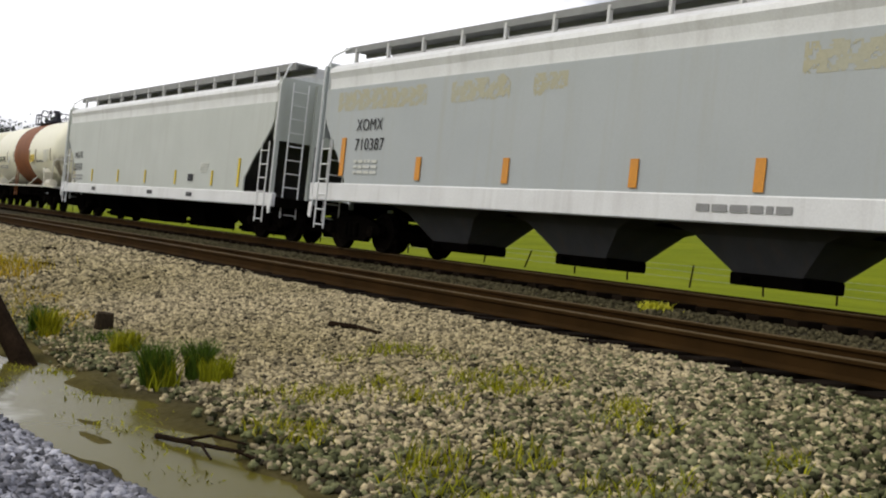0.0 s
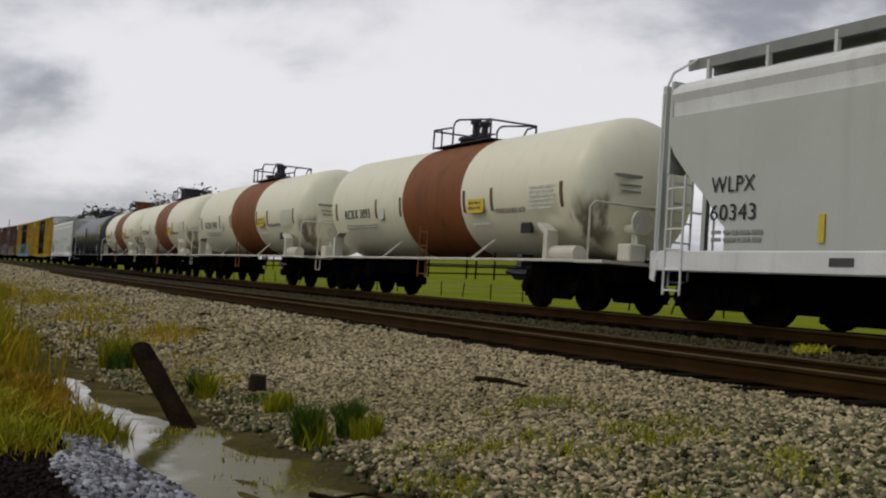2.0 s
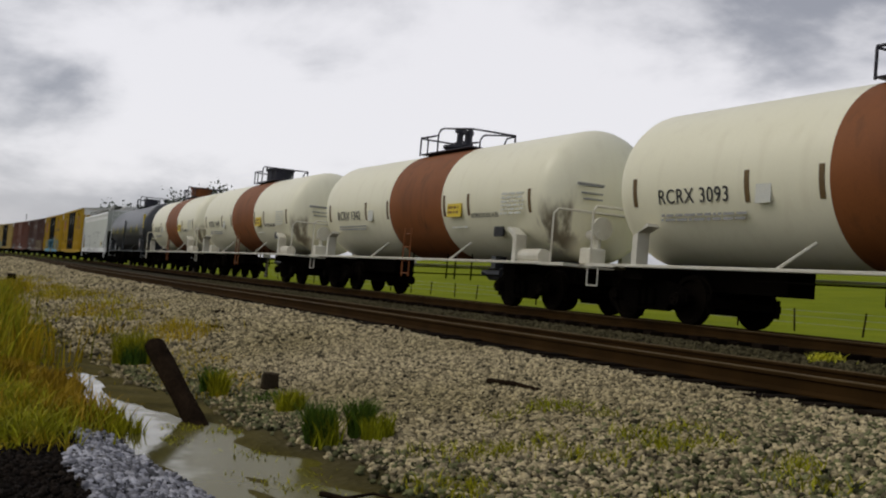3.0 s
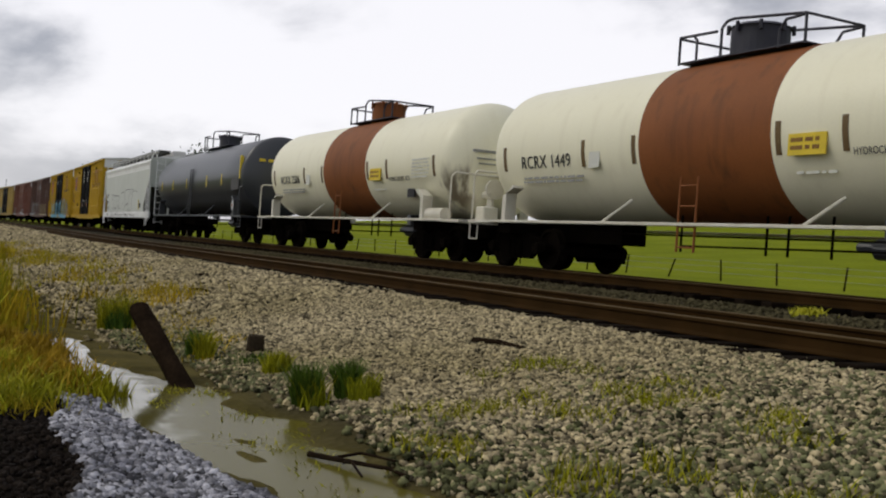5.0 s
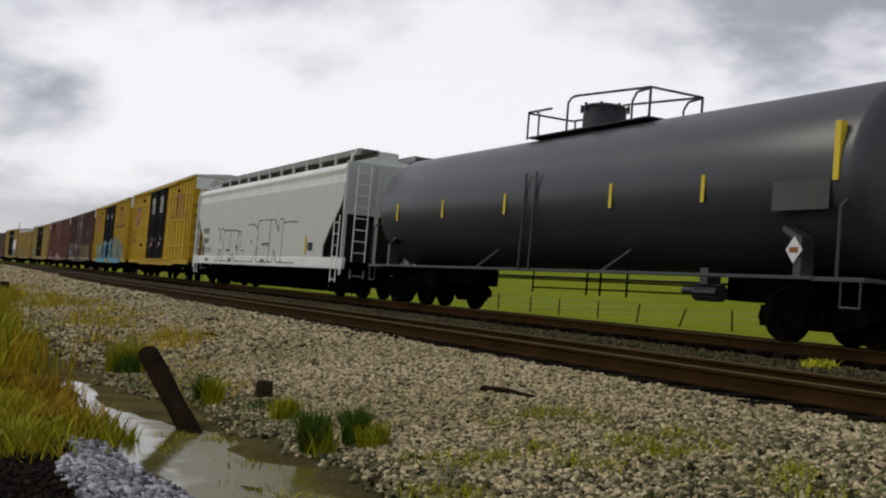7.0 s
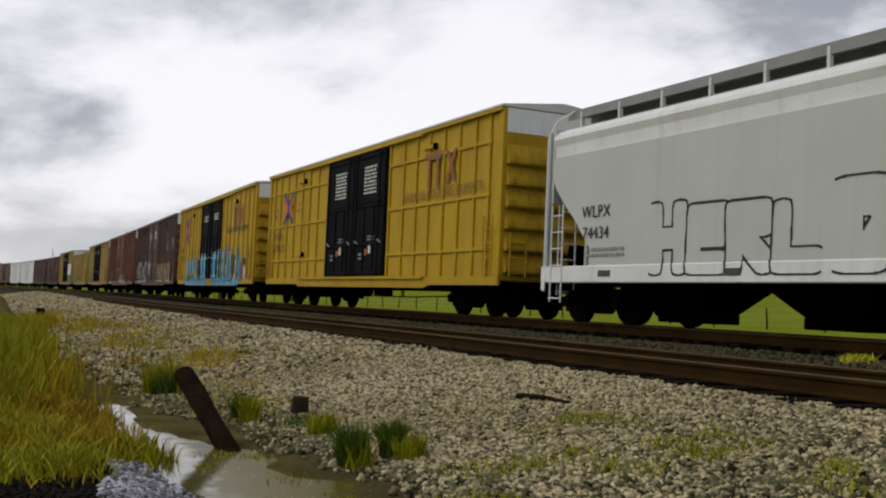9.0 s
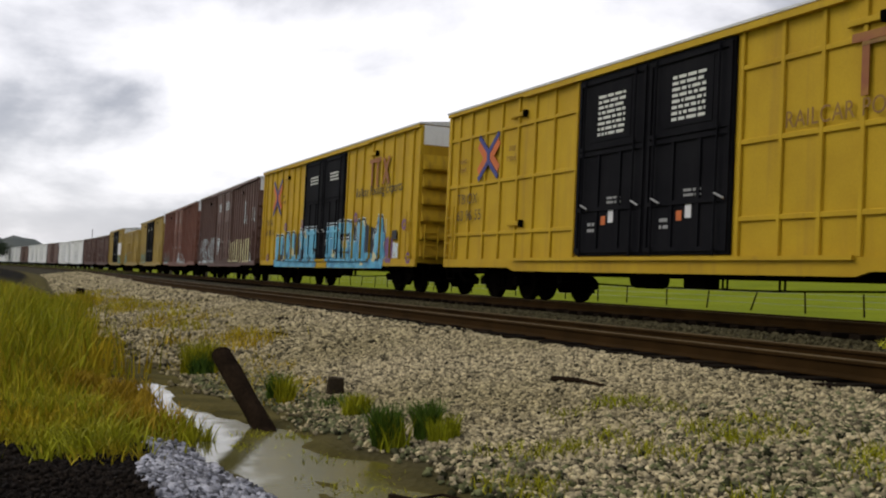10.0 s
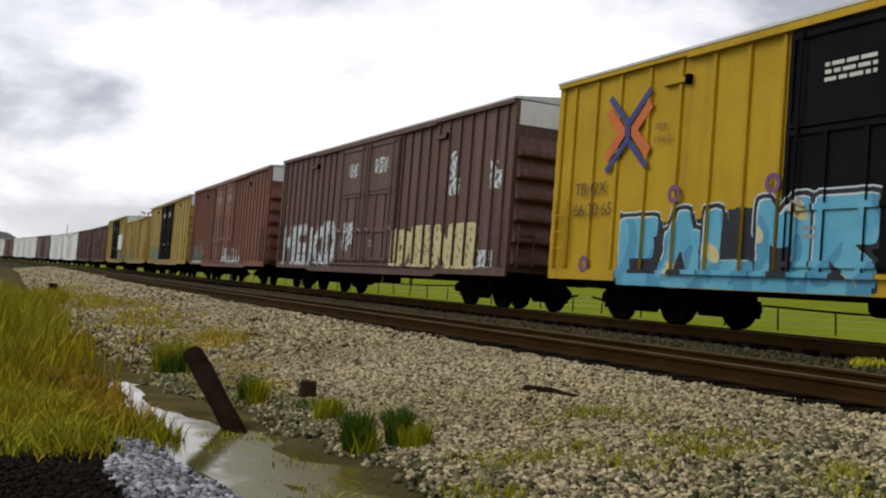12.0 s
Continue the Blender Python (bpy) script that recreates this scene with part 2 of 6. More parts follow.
M = dict(
    # Both far darker than oily steel: shade beneath the cars is in the colour.
    black=surface("shade_black_oily_steel", (0.0035, 0.003, 0.0025), (0.007, 0.0055, 0.004), 0.9, 0, 4, 50, spec=0.0),
    wheel=surface("shade_black_worn_wheel", (0.005, 0.004, 0.003), (0.011, 0.008, 0.005), 0.85, 0, 4, 50, spec=0.01),
    yellow=surface("weathered_yellow_paint", (0.53, 0.345, 0.018), (0.42, 0.26, 0.014), 0.6, 0, 0.9, 30, 0.8, 0.35, (0.22, 0.12, 0.04), spec=0.15),
    # Ends only: rust streaks, plus a darker yellow that holds their shade.
    yellow_end=surface("shaded_rust_stained_yellow", (0.47, 0.30, 0.018), (0.33, 0.19, 0.016), 0.7, 0, 0.7, 30, 0.8, 0.55, (0.13, 0.07, 0.025), spec=0.1, bump=0.02),
    yellow_old=surface("greenish_yellow_paint", (0.40, 0.28, 0.05), (0.30, 0.20, 0.05), 0.6, 0, 0.9, 30, 0.8, 0.5, (0.14, 0.10, 0.05)),
    brown=surface("mineral_brown_paint", (0.115, 0.055, 0.040), (0.085, 0.042, 0.032), 0.6, 0, 0.8, 30, 0.8, 0.5, (0.20, 0.14, 0.12)),
    redbrown=surface("faded_red_oxide_paint", (0.20, 0.075, 0.045), (0.15, 0.06, 0.04), 0.6, 0, 0.8, 30, 0.8, 0.5, (0.10, 0.06, 0.05)),
    roof=surface("galvanised_roof", (0.62, 0.62, 0.60), (0.45, 0.44, 0.42), 0.5, 0.1, 1.2, 30),
    blackdoor=surface("black_door_paint", (0.006, 0.006, 0.008), (0.012, 0.012, 0.014), 0.7, 0, 1.5, 40, 0.6, 0.2, (0.025, 0.022, 0.022), spec=0.05),
    grey=surface("light_grey_paint", (0.56, 0.585, 0.535), (0.49, 0.515, 0.465), 0.5, 0, 0.7, 30, 0.6, 0.22, (0.36, 0.34, 0.28), bump=0.01, grain=0.02),
    greyold=surface("dusty_grey_paint", (0.455, 0.485, 0.48), (0.405, 0.435, 0.43), 0.55, 0, 0.5, 30, 0.6, 0.3, (0.40, 0.38, 0.29), bump=0.01, grain=0.02),
    sill=surface("white_sill_paint", (0.82, 0.83, 0.81), (0.70, 0.70, 0.68), 0.5, 0, 1.2, 30, 0.6, 0.25, (0.30, 0.26, 0.22)),
    # Dark grey for shaded hopper undersides; also the tone of small label plates.
    slope=surface("shade_and_label_grey", (0.085, 0.085, 0.085), (0.05, 0.05, 0.05), 0.8, 0, 1.5, 30, 0.6, 0.3),
    grating=surface("dark_grating_steel", (0.03, 0.03, 0.045), (0.05, 0.05, 0.06), 0.6, 0.0, 3, 60),
    boards=surface("grey_grating_steel", (0.27, 0.275, 0.265), (0.18, 0.18, 0.175), 0.7, 0.0, 3, 60),
    cream=surface("cream_tank_paint", (0.91, 0.88, 0.68), (0.86, 0.82, 0.60), 0.38, 0, 0.3, 25, 0.5, 0.12, (0.45, 0.36, 0.20), bump=0.006, grain=0.015),
    creamtrim=surface("cream_trim_paint", (0.72, 0.70, 0.60), (0.50, 0.44, 0.32), 0.5, 0, 2.0, 30, 0.6),
    band=surface("rust_brown_band", (0.255, 0.088, 0.026), (0.19, 0.064, 0.02), 0.6, 0, 0.8, 30, 0.7, 0.55, (0.06, 0.028, 0.014), spec=0.2, bump=0.02),
    tankblack=surface("satin_black_tank_paint", (0.036, 0.040, 0.047), (0.050, 0.054, 0.060), 0.33, 0, 0.6, 20, 0.6, 0.10, (0.05, 0.045, 0.04), spec=0.55, bump=0.02),
    ink=surface("black_lettering", (0.015, 0.015, 0.018), None, 0.6, bump=0),
    inkgrey=surface("grey_lettering", (0.30, 0.30, 0.29), None, 0.6, bump=0),
    fadeblue=surface("faded_stencil", (0.62, 0.63, 0.58), (0.72, 0.71, 0.60), 0.6, 0, 6, 30),
    brownink=surface("faded_brown_lettering", (0.20, 0.10, 0.02), (0.36, 0.20, 0.02), 0.6, 0, 3, 20),
    navy=surface("navy_spray", (0.006, 0.009, 0.016), (0.011, 0.018, 0.034), 0.6, 0, 2.5, 30, 0.8),
    darkink=surface("dark_brown_lettering", (0.075, 0.045, 0.015), (0.16, 0.095, 0.02), 0.6, 0, 3, 20),
    redmark=surface("faded_red_mark", (0.25, 0.075, 0.028), (0.40, 0.20, 0.02), 0.6, 0, 2.5, 20),
    white=surface("white_marking", (0.75, 0.75, 0.75), None, 0.6, bump=0),
    orange=surface("orange_reflector", (0.72, 0.30, 0.03), (0.6, 0.26, 0.05), 0.5, 0, 3, 20),
    lemon=surface("yellow_reflector", (0.75, 0.56, 0.03), (0.6, 0.45, 0.03), 0.5, 0, 3, 20),
    blue=surface("dark_blue_mark", (0.04, 0.05, 0.22), None, 0.6, bump=0),
    orangemark=surface("orange_mark", (0.62, 0.15, 0.03), None, 0.6, bump=0),
    spray_blue=surface("sky_blue_spray", (0.085, 0.37, 0.56), (0.15, 0.47, 0.62), 0.5, 0, 2.2, 30, 0.9),
    spray_pale=surface("pale_spray", (0.62, 0.70, 0.72), (0.5, 0.6, 0.62), 0.5, 0, 2, 30),
    spray_cream=surface("cream_spray", (0.62, 0.56, 0.30), (0.5, 0.45, 0.2), 0.5, 0, 2, 30),
    spray_purple=surface("purple_spray", (0.16, 0.06, 0.17), (0.24, 0.1, 0.22), 0.5, 0, 2, 30),
    spray_teal=surface("teal_spray", (0.10, 0.30, 0.28), (0.05, 0.18, 0.18), 0.5, 0, 2, 30),
    rail=surface("rusty_rail_web", (0.040, 0.021, 0.006), (0.020, 0.011, 0.003), 0.9, 0.0, 2, 60, 0.7, spec=0.04),
    railhead=surface("worn_rail_head", (0.105, 0.072, 0.030), (0.060, 0.038, 0.014), 0.7, 0.0, 2, 60, 0.6, spec=0.15),
    tie=surface("creosoted_timber", (0.008, 0.006, 0.004), (0.016, 0.011, 0.007), 0.95, 0, 3, 35, 0.7, rand=0.3, grain=0.18, bump=0.5, spec=0.02),
    stone=surface("crushed_ballast", (0.370, 0.310, 0.185), (0.225, 0.187, 0.092), 0.9, 0, 0.35, 40, 0.7, island=0.9, grain=0.18, bump=0.4, spec=0.12),
    # Green moss tint; its darkness also stands in for dimmer light towards +x.
    dim_moss_stone=surface("dim_mossy_ballast", (0.140, 0.142, 0.070), (0.070, 0.076, 0.028), 0.95, 0, 0.5, 40, 0.7, island=0.9, grain=0.18, bump=0.4, spec=0.04),
    dust_stone=surface("dusty_ballast", (0.085, 0.074, 0.040), (0.052, 0.046, 0.023), 0.95, 0, 0.35, 40, 0.7, island=0.5, grain=0.18, bump=0.4, spec=0.03),
    bluestone=surface("bluish_gravel", (0.34, 0.34, 0.365), (0.13, 0.13, 0.15), 0.85, 0, 2.5, 40, 0.8, island=0.9, grain=0.18, bump=0.4, spec=0.2),
    wood=surface("old_dark_timber", (0.013, 0.0085, 0.005), (0.030, 0.019, 0.011), 0.95, 0, 5, 30, 0.8, 0.3, (0.008, 0.005, 0.003), grain=0.25, bump=0.6, spec=0.02),
    stump=surface("weathered_stump_timber", (0.050, 0.038, 0.024), (0.030, 0.022, 0.014), 0.95, 0, 6, 30, 0.8, 0.3, (0.02, 0.015, 0.01), grain=0.25, bump=0.6, spec=0.02),
    blade=surface("young_grass", (0.250, 0.262, 0.010), (0.345, 0.310, 0.012), 0.6, 0, 0.5, 10, 0.7, island=0.45, bump=0, spec=0.1),
    blade_dark=surface("rank_green_grass", (0.052, 0.105, 0.010), (0.09, 0.14, 0.014), 0.6, 0, 0.7, 10, 0.7, island=0.5, bump=0, spec=0.15),
    blade_dry=surface("yellowing_weeds", (0.37, 0.33, 0.018), (0.43, 0.28, 0.014), 0.7, 0, 0.45, 10, 0.8, island=0.45, bump=0, spec=0.1),
    blade_rust=surface("orange_withered_weeds", (0.38, 0.22, 0.012), (0.30, 0.21, 0.015), 0.7, 0, 0.6, 10, 0.8, island=0.4, bump=0, spec=0.1),
    mark_brown=surface("dull_brown_reflector", (0.16, 0.10, 0.035), (0.10, 0.06, 0.025), 0.6, 0, 3, 20),
    spray_deep=surface("deep_blue_spray", (0.05, 0.24, 0.42), (0.08, 0.34, 0.50), 0.5, 0, 2.2, 30, 0.9),
    flower=surface("yellow_petals", (0.55, 0.52, 0.02), (0.4, 0.42, 0.02), 0.6, island=0.3, bump=0),
    leaf=surface("dark_tree_leaves", (0.035, 0.055, 0.025), (0.05, 0.07, 0.03), 0.7, 0, 0.4, 8, 0.7, island=0.4, bump=0),
    bark=surface("grey_bark", (0.09, 0.07, 0.055), None, 0.9, 0, 4, 30),
    hill=surface("wooded_hill", (0.045, 0.055, 0.05), (0.065, 0.075, 0.06), 0.9, 0, 0.02, 0.2, 0.8, bump=0),
)


def rust_run(m, x, top):
    """A ragged rust run down one head of a tank, under its valve."""
    n, l = m.node_tree.nodes, m.node_tree.links
    b = n["Principled BSDF"]
    was = b.inputs["Base Color"].links[0].from_socket
    tc, sep, t = n.new("ShaderNodeTexCoord"), n.new("ShaderNodeSeparateXYZ"), n.new("ShaderNodeTexNoise")
    mp = n.new("ShaderNodeMapping")
    mp.inputs["Scale"].default_value = (2.2, 2.2, 0.5)
    t.inputs["Scale"].default_value, t.inputs["Detail"].default_value = 2.0, 5.0
    l.new(tc.outputs["Object"], sep.inputs[0])
    l.new(tc.outputs["Object"], mp.inputs[0])
    l.new(mp.outputs[0], t.inputs["Vector"])

    def calc(op, a, c):
        k = n.new("ShaderNodeMath")
        k.operation = op
        for i, v in ((0, a), (1, c)):
            if isinstance(v, float):
                k.inputs[i].default_value = v
            else:
                l.new(v, k.inputs[i])
        return k.outputs[0]

    def fade(v, a, z):
        r = n.new("ShaderNodeMapRange")
        r.interpolation_type = "SMOOTHSTEP"
        r.inputs["From Min"].default_value, r.inputs["From Max"].default_value = a, z
        l.new(v, r.inputs[0])
        return r.outputs[0]
    wave = calc("MULTIPLY", calc("SUBTRACT", t.outputs[0], 0.5), 1.1)
    off = calc("ABSOLUTE", calc("SUBTRACT", calc("ADD", sep.outputs[0], wave), x), 0.0)
    low = fade(calc("SUBTRACT", top, calc("ADD", sep.outputs[2], wave)), 0.0, 0.7)
    near = fade(calc("SUBTRACT", -0.5, sep.outputs[1]), 0.0, 0.4)
    mask = calc("MULTIPLY", calc("MULTIPLY", fade(calc("SUBTRACT", 0.42, off), 0.0, 0.34), low), calc("MULTIPLY", near, 0.85))
    mix = n.new("ShaderNodeMixRGB")
    mix.inputs[2].default_value = (0.085, 0.050, 0.020, 1)
    l.new(mask, mix.inputs[0])
    l.new(was, mix.inputs[1])
    l.new(mix.outputs[0], b.inputs["Base Color"])


rust_run(M["cream"], 6.30, 2.45)


def ground_material():
    m = bpy.data.materials.new("track_side_ground")
    m.use_nodes = True
    n, l = m.node_tree.nodes, m.node_tree.links
    b = n["Principled BSDF"]
    b.inputs["Roughness"].default_value, b.inputs["Specular IOR Level"].default_value = 0.95, 0.03
    tc = n.new("ShaderNodeTexCoord")
    lane = n.new("ShaderNodeAttribute")      # distance across the tracks
    lane.attribute_name = "lane"

    def noise_at(scale, detail=5):
        t = n.new("ShaderNodeTexNoise")
        t.inputs["Scale"].default_value, t.inputs["Detail"].default_value = scale, detail
        l.new(tc.outputs["Object"], t.inputs["Vector"])
        return t.outputs[0]

    def span(v, a, z, lo=0.0, hi=1.0):
        r = n.new("ShaderNodeMapRange")
        for key, x in (("From Min", a), ("From Max", z), ("To Min", lo), ("To Max", hi)):
            r.inputs[key].default_value = x
        l.new(v, r.inputs[0])
        return r.outputs[0]

    def blend(fac, a, c):
        r = n.new("ShaderNodeMixRGB")
        for i, x in ((0, fac), (1, a), (2, c)):
            if isinstance(x, tuple):
                r.inputs[i].default_value = (*x, 1)
            else:
                l.new(x, r.inputs[i])
        return r.outputs[0]

    def math_node(op, a, c):
        r = n.new("ShaderNodeMath")
        r.operation = op
        for i, x in ((0, a), (1, c)):
            if isinstance(x, float):
                r.inputs[i].default_value = x
            else:
                l.new(x, r.inputs[i])
        return r.outputs[0]

    grit = n.new("ShaderNodeTexVoronoi")
    grit.inputs["Scale"].default_value = 17.0
    l.new(tc.outputs["Object"], grit.inputs["Vector"])
    shaded_pebble = n.new("ShaderNodeMixRGB")
    shaded_pebble.blend_type, shaded_pebble.inputs[0].default_value = "MULTIPLY", 1.0
    gs = n.new("ShaderNodeSeparateColor")
    l.new(grit.outputs["Color"], gs.inputs[0])
    l.new(span(gs.outputs[0], 0, 1, 0.5, 1.3), shaded_pebble.inputs[1])
    # Dark tone paints in the shade of the gaps between loose stones.
    l.new(blend(span(noise_at(0.5), 0.35, 0.65), (0.060, 0.052, 0.032), (0.038, 0.033, 0.020)), shaded_pebble.inputs[2])
    mud = blend(span(noise_at(2.2), 0.35, 0.65), (0.060, 0.050, 0.015), (0.115, 0.095, 0.030))
    soil = blend(span(noise_at(5.0), 0.35, 0.65), (0.004, 0.003, 0.002), (0.012, 0.009, 0.006))
    grass = blend(span(noise_at(0.13), 0.35, 0.65), (0.165, 0.205, 0.004), (0.235, 0.270, 0.008))
    grass = blend(span(noise_at(3.0), 0.3, 0.7, 0.0, 0.4), grass, (0.085, 0.115, 0.010))
    wob = math_node("MULTIPLY", noise_at(1.1), 1.2)
    y = math_node("ADD", lane.outputs["Fac"], wob)
    c = blend(span(y, 1.5, 1.9), soil, mud)
    c = blend(span(y, -4.0, -2.0), grass, c)
    c = blend(span(y, 3.0, 3.7), c, shaded_pebble.outputs[0])
    # Near-black tone laid across the width of both track beds.
    dark_bed = blend(span(noise_at(4.0), 0.35, 0.65), (0.013, 0.010, 0.007), (0.030, 0.025, 0.017))
    near_bed = math_node("MULTIPLY", span(lane.outputs["Fac"], 6.5, 6.7), span(lane.outputs["Fac"], 8.6, 9.0, 1.0, 0.0))
    c = blend(near_bed, c, dark_bed)
    far_bed = math_node("MULTIPLY", span(lane.outputs["Fac"], 11.5, 11.8), span(lane.outputs["Fac"], 14.6, 15.0, 1.0, 0.0))
    c = blend(far_bed, c, dark_bed)
    c = blend(span(y, 15.8, 17.2), c, grass)
    l.new(c, b.inputs["Base Color"])
    bp = n.new("ShaderNodeBump")
    bp.inputs["Strength"].default_value, bp.inputs["Distance"].default_value = 0.6, 0.03
    l.new(grit.outputs["Distance"], bp.inputs["Height"])
    l.new(bp.outputs[0], b.inputs["Normal"])
    return m


def water_material():
    m = bpy.data.materials.new("muddy_water")
    m.use_nodes = True
    n, l = m.node_tree.nodes, m.node_tree.links
    b = n["Principled BSDF"]
    b.inputs["Base Color"].default_value = (0.085, 0.075, 0.025, 1)
    b.inputs["Roughness"].default_value = 0.10
    b.inputs["IOR"].default_value = 1.33
    tc, t, bp = n.new("ShaderNodeTexCoord"), n.new("ShaderNodeTexNoise"), n.new("ShaderNodeBump")
    t.inputs["Scale"].default_value, t.inputs["Detail"].default_value = 4.0, 4.0
    l.new(tc.outputs["Object"], t.inputs["Vector"])
    mix = n.new("ShaderNodeMixRGB")
    mix.inputs[1].default_value, mix.inputs[2].default_value = (0.13, 0.115, 0.035, 1), (0.07, 0.07, 0.02, 1)
    l.new(t.outputs[0], mix.inputs[0])
    # olive scum floats on the side of the pool towards the tracks
    sep, edge, scum = n.new("ShaderNodeSeparateXYZ"), n.new("ShaderNodeMath"), n.new("ShaderNodeMapRange")
    l.new(tc.outputs["Object"], sep.inputs[0])
    edge.operation = "MULTIPLY_ADD"
    l.new(t.outputs[0], edge.inputs[0])
    edge.inputs[1].default_value = 0.9
    l.new(sep.outputs[1], edge.inputs[2])
    spread = [n.new("ShaderNodeMath") for _ in range(3)]
    for k, (op, v) in zip(spread, (("ADD", 8.2), ("MAXIMUM", 0.0), ("MULTIPLY", 0.24))):
        k.operation, k.inputs[1].default_value = op, v
    total = n.new("ShaderNodeMath")
    l.new(sep.outputs[0], spread[0].inputs[0])
    l.new(spread[0].outputs[0], spread[1].inputs[0])
    l.new(spread[1].outputs[0], spread[2].inputs[0])
    l.new(spread[2].outputs[0], total.inputs[0])
    l.new(edge.outputs[0], total.inputs[1])
    scum.interpolation_type = "SMOOTHSTEP"
    scum.inputs["From Min"].default_value, scum.inputs["From Max"].default_value = 2.22, 2.62
    l.new(total.outputs[0], scum.inputs[0])
    coat = n.new("ShaderNodeMixRGB")
    coat.inputs[2].default_value = (0.115, 0.100, 0.016, 1)
    l.new(scum.outputs[0], coat.inputs[0])
    l.new(mix.outputs[0], coat.inputs[1])
    l.new(coat.outputs[0], b.inputs["Base Color"])
    for name, a, z in (("Roughness", 0.06, 0.22), ("Specular IOR Level", 0.5, 0.12)):
        r = n.new("ShaderNodeMapRange")
        r.inputs["To Min"].default_value, r.inputs["To Max"].default_value = a, z
        l.new(scum.outputs[0], r.inputs[0])
        l.new(r.outputs[0], b.inputs[name])
    bp.inputs["Strength"].default_value, bp.inputs["Distance"].default_value = 0.10, 0.02
    l.new(t.outputs[0], bp.inputs["Height"])
    l.new(bp.outputs[0], b.inputs["Normal"])
    return m


M["ground"], M["water"] = ground_material(), water_material()


# ---- mesh helpers ----
def box(bm, x0, x1, y0, y1, z0, z1, bevel=0.0):
    r = bmesh.ops.create_cube(bm, size=1.0)
    for v in r["verts"]:
        v.co = Vector((x0 + (v.co.x + 0.5) * (x1 - x0), y0 + (v.co.y + 0.5) * (y1 - y0), z0 + (v.co.z + 0.5) * (z1 - z0)))
    if bevel:
        edges = list({e for v in r["verts"] for e in v.link_edges})
        bmesh.ops.bevel(bm, geom=edges, offset=bevel, segments=1, affect="EDGES")
    return bm


def bar(bm, a, b, r, seg=8, r2=None):
    a, b = Vector(a), Vector(b)
    d = b - a
    made = bmesh.ops.create_cone(bm, cap_ends=True, segments=seg, radius1=r, radius2=r if r2 is None else r2, depth=d.length)
    q = Vector((0, 0, 1)).rotation_difference(d.normalized())
    bmesh.ops.transform(bm, matrix=Matrix.Translation((a + b) / 2) @ q.to_matrix().to_4x4(), verts=made["verts"])
    return bm


def tube(bm, points, r, seg=6):
    for a, b in zip(points, points[1:]):
        bar(bm, a, b, r, seg)
    return bm


def prism(bm, outline, y0, y1):
    """A plate: the outline in x and z, between two depths."""
    front = [bm.verts.new((x, y0, z)) for x, z in outline]
    back = [bm.verts.new((x, y1, z)) for x, z in outline]
    k = len(outline)
    bm.faces.new(front)
    bm.faces.new(back[::-1])
    for i in range(k):
        bm.faces.new((front[(i + 1) % k], front[i], back[i], back[(i + 1) % k]))
    bmesh.ops.recalc_face_normals(bm, faces=bm.faces)
    return bm


def lathe(bm, profile, seg=48, axis_z=0.0, a0=0.0, a1=360.0):
    """Turns (x, r) about the x axis at the height axis_z."""
    rings = []
    closed = a1 - a0 >= 360
    count = seg if closed else seg + 1
    for x, r in profile:
        if r < 1e-4:
            rings.append([bm.verts.new((x, 0, axis_z))])
        else:
            rings.append([bm.verts.new((x, r * math.cos(radians(a0 + (a1 - a0) * i / seg)), axis_z + r * math.sin(radians(a0 + (a1 - a0) * i / seg))))
                          for i in range(count)])
    for p, q in zip(rings, rings[1:]):
        for i in range(seg):
            j = (i + 1) % count
            if len(p) == 1:
                bm.faces.new((p[0], q[j], q[i]))
            elif len(q) == 1:
                bm.faces.new((p[i], p[j], q[0]))
            else:
                bm.faces.new((p[i], p[j], q[j], q[i]))
    bmesh.ops.recalc_face_normals(bm, faces=bm.faces)
    return bm


def mesh_of(name, bm, mats, smooth=False):
    me = bpy.data.meshes.new(name)
    bm.to_mesh(me)
    bm.free()
    for m in mats if isinstance(mats, (list, tuple)) else [mats]:
        me.materials.append(m)
    if smooth:
        me.shade_smooth()
        me.set_sharp_from_angle(angle=radians(38))
    return me


def part(name, bm, material, parent, label="", at=None, smooth=False):
    """One mesh object under a thing or a part."""
    me = bm if isinstance(bm, bpy.types.Mesh) else mesh_of(name, bm, material, smooth)
    ob = new(name, me)
    ob.parent = parent
    if at is not None:
        ob.matrix_basis = at
    if label:
        tagged(ob, label)
    return ob


def raw(name, verts, faces, material, smooth=False):
    me = bpy.data.meshes.new(name)
    me.from_pydata(verts, [], faces)
    me.materials.append(material)
    if smooth:
        me.shade_smooth()
    return me


def thing(name, label, category, group=""):
    return tagged(new(name), label, category, group)


CACHE = {}


def once(key, make):
    if key not in CACHE:
        CACHE[key] = make()
    return CACHE[key]


def lettering(text, size, x, y, z, material, parent, width=0.0, name="lettering", tilt=0.0):
    """Words on a side that faces the camera's side of the train, from x on, with their foot at z."""
    cu = bpy.data.curves.new(name, "FONT")
    cu.body, cu.size, cu.extrude = text, size, 0.002
    cu.space_character = 1.08
    tmp = bpy.data.objects.new("tmp", cu)
    me = bpy.data.meshes.new_from_object(tmp)
    bpy.data.objects.remove(tmp)
    bpy.data.curves.remove(cu)
    me.materials.append(material)
    xs = [v.co.x for v in me.vertices]
    stretch = width / (max(xs) - min(xs)) if width else 1.0
    return part(name, me, None, parent, at=Matrix.Translation((x, y, z)) @ pose(0, 0, 0, 90 + tilt) @ Matrix.Diagonal((stretch, 1, 1, 1)))


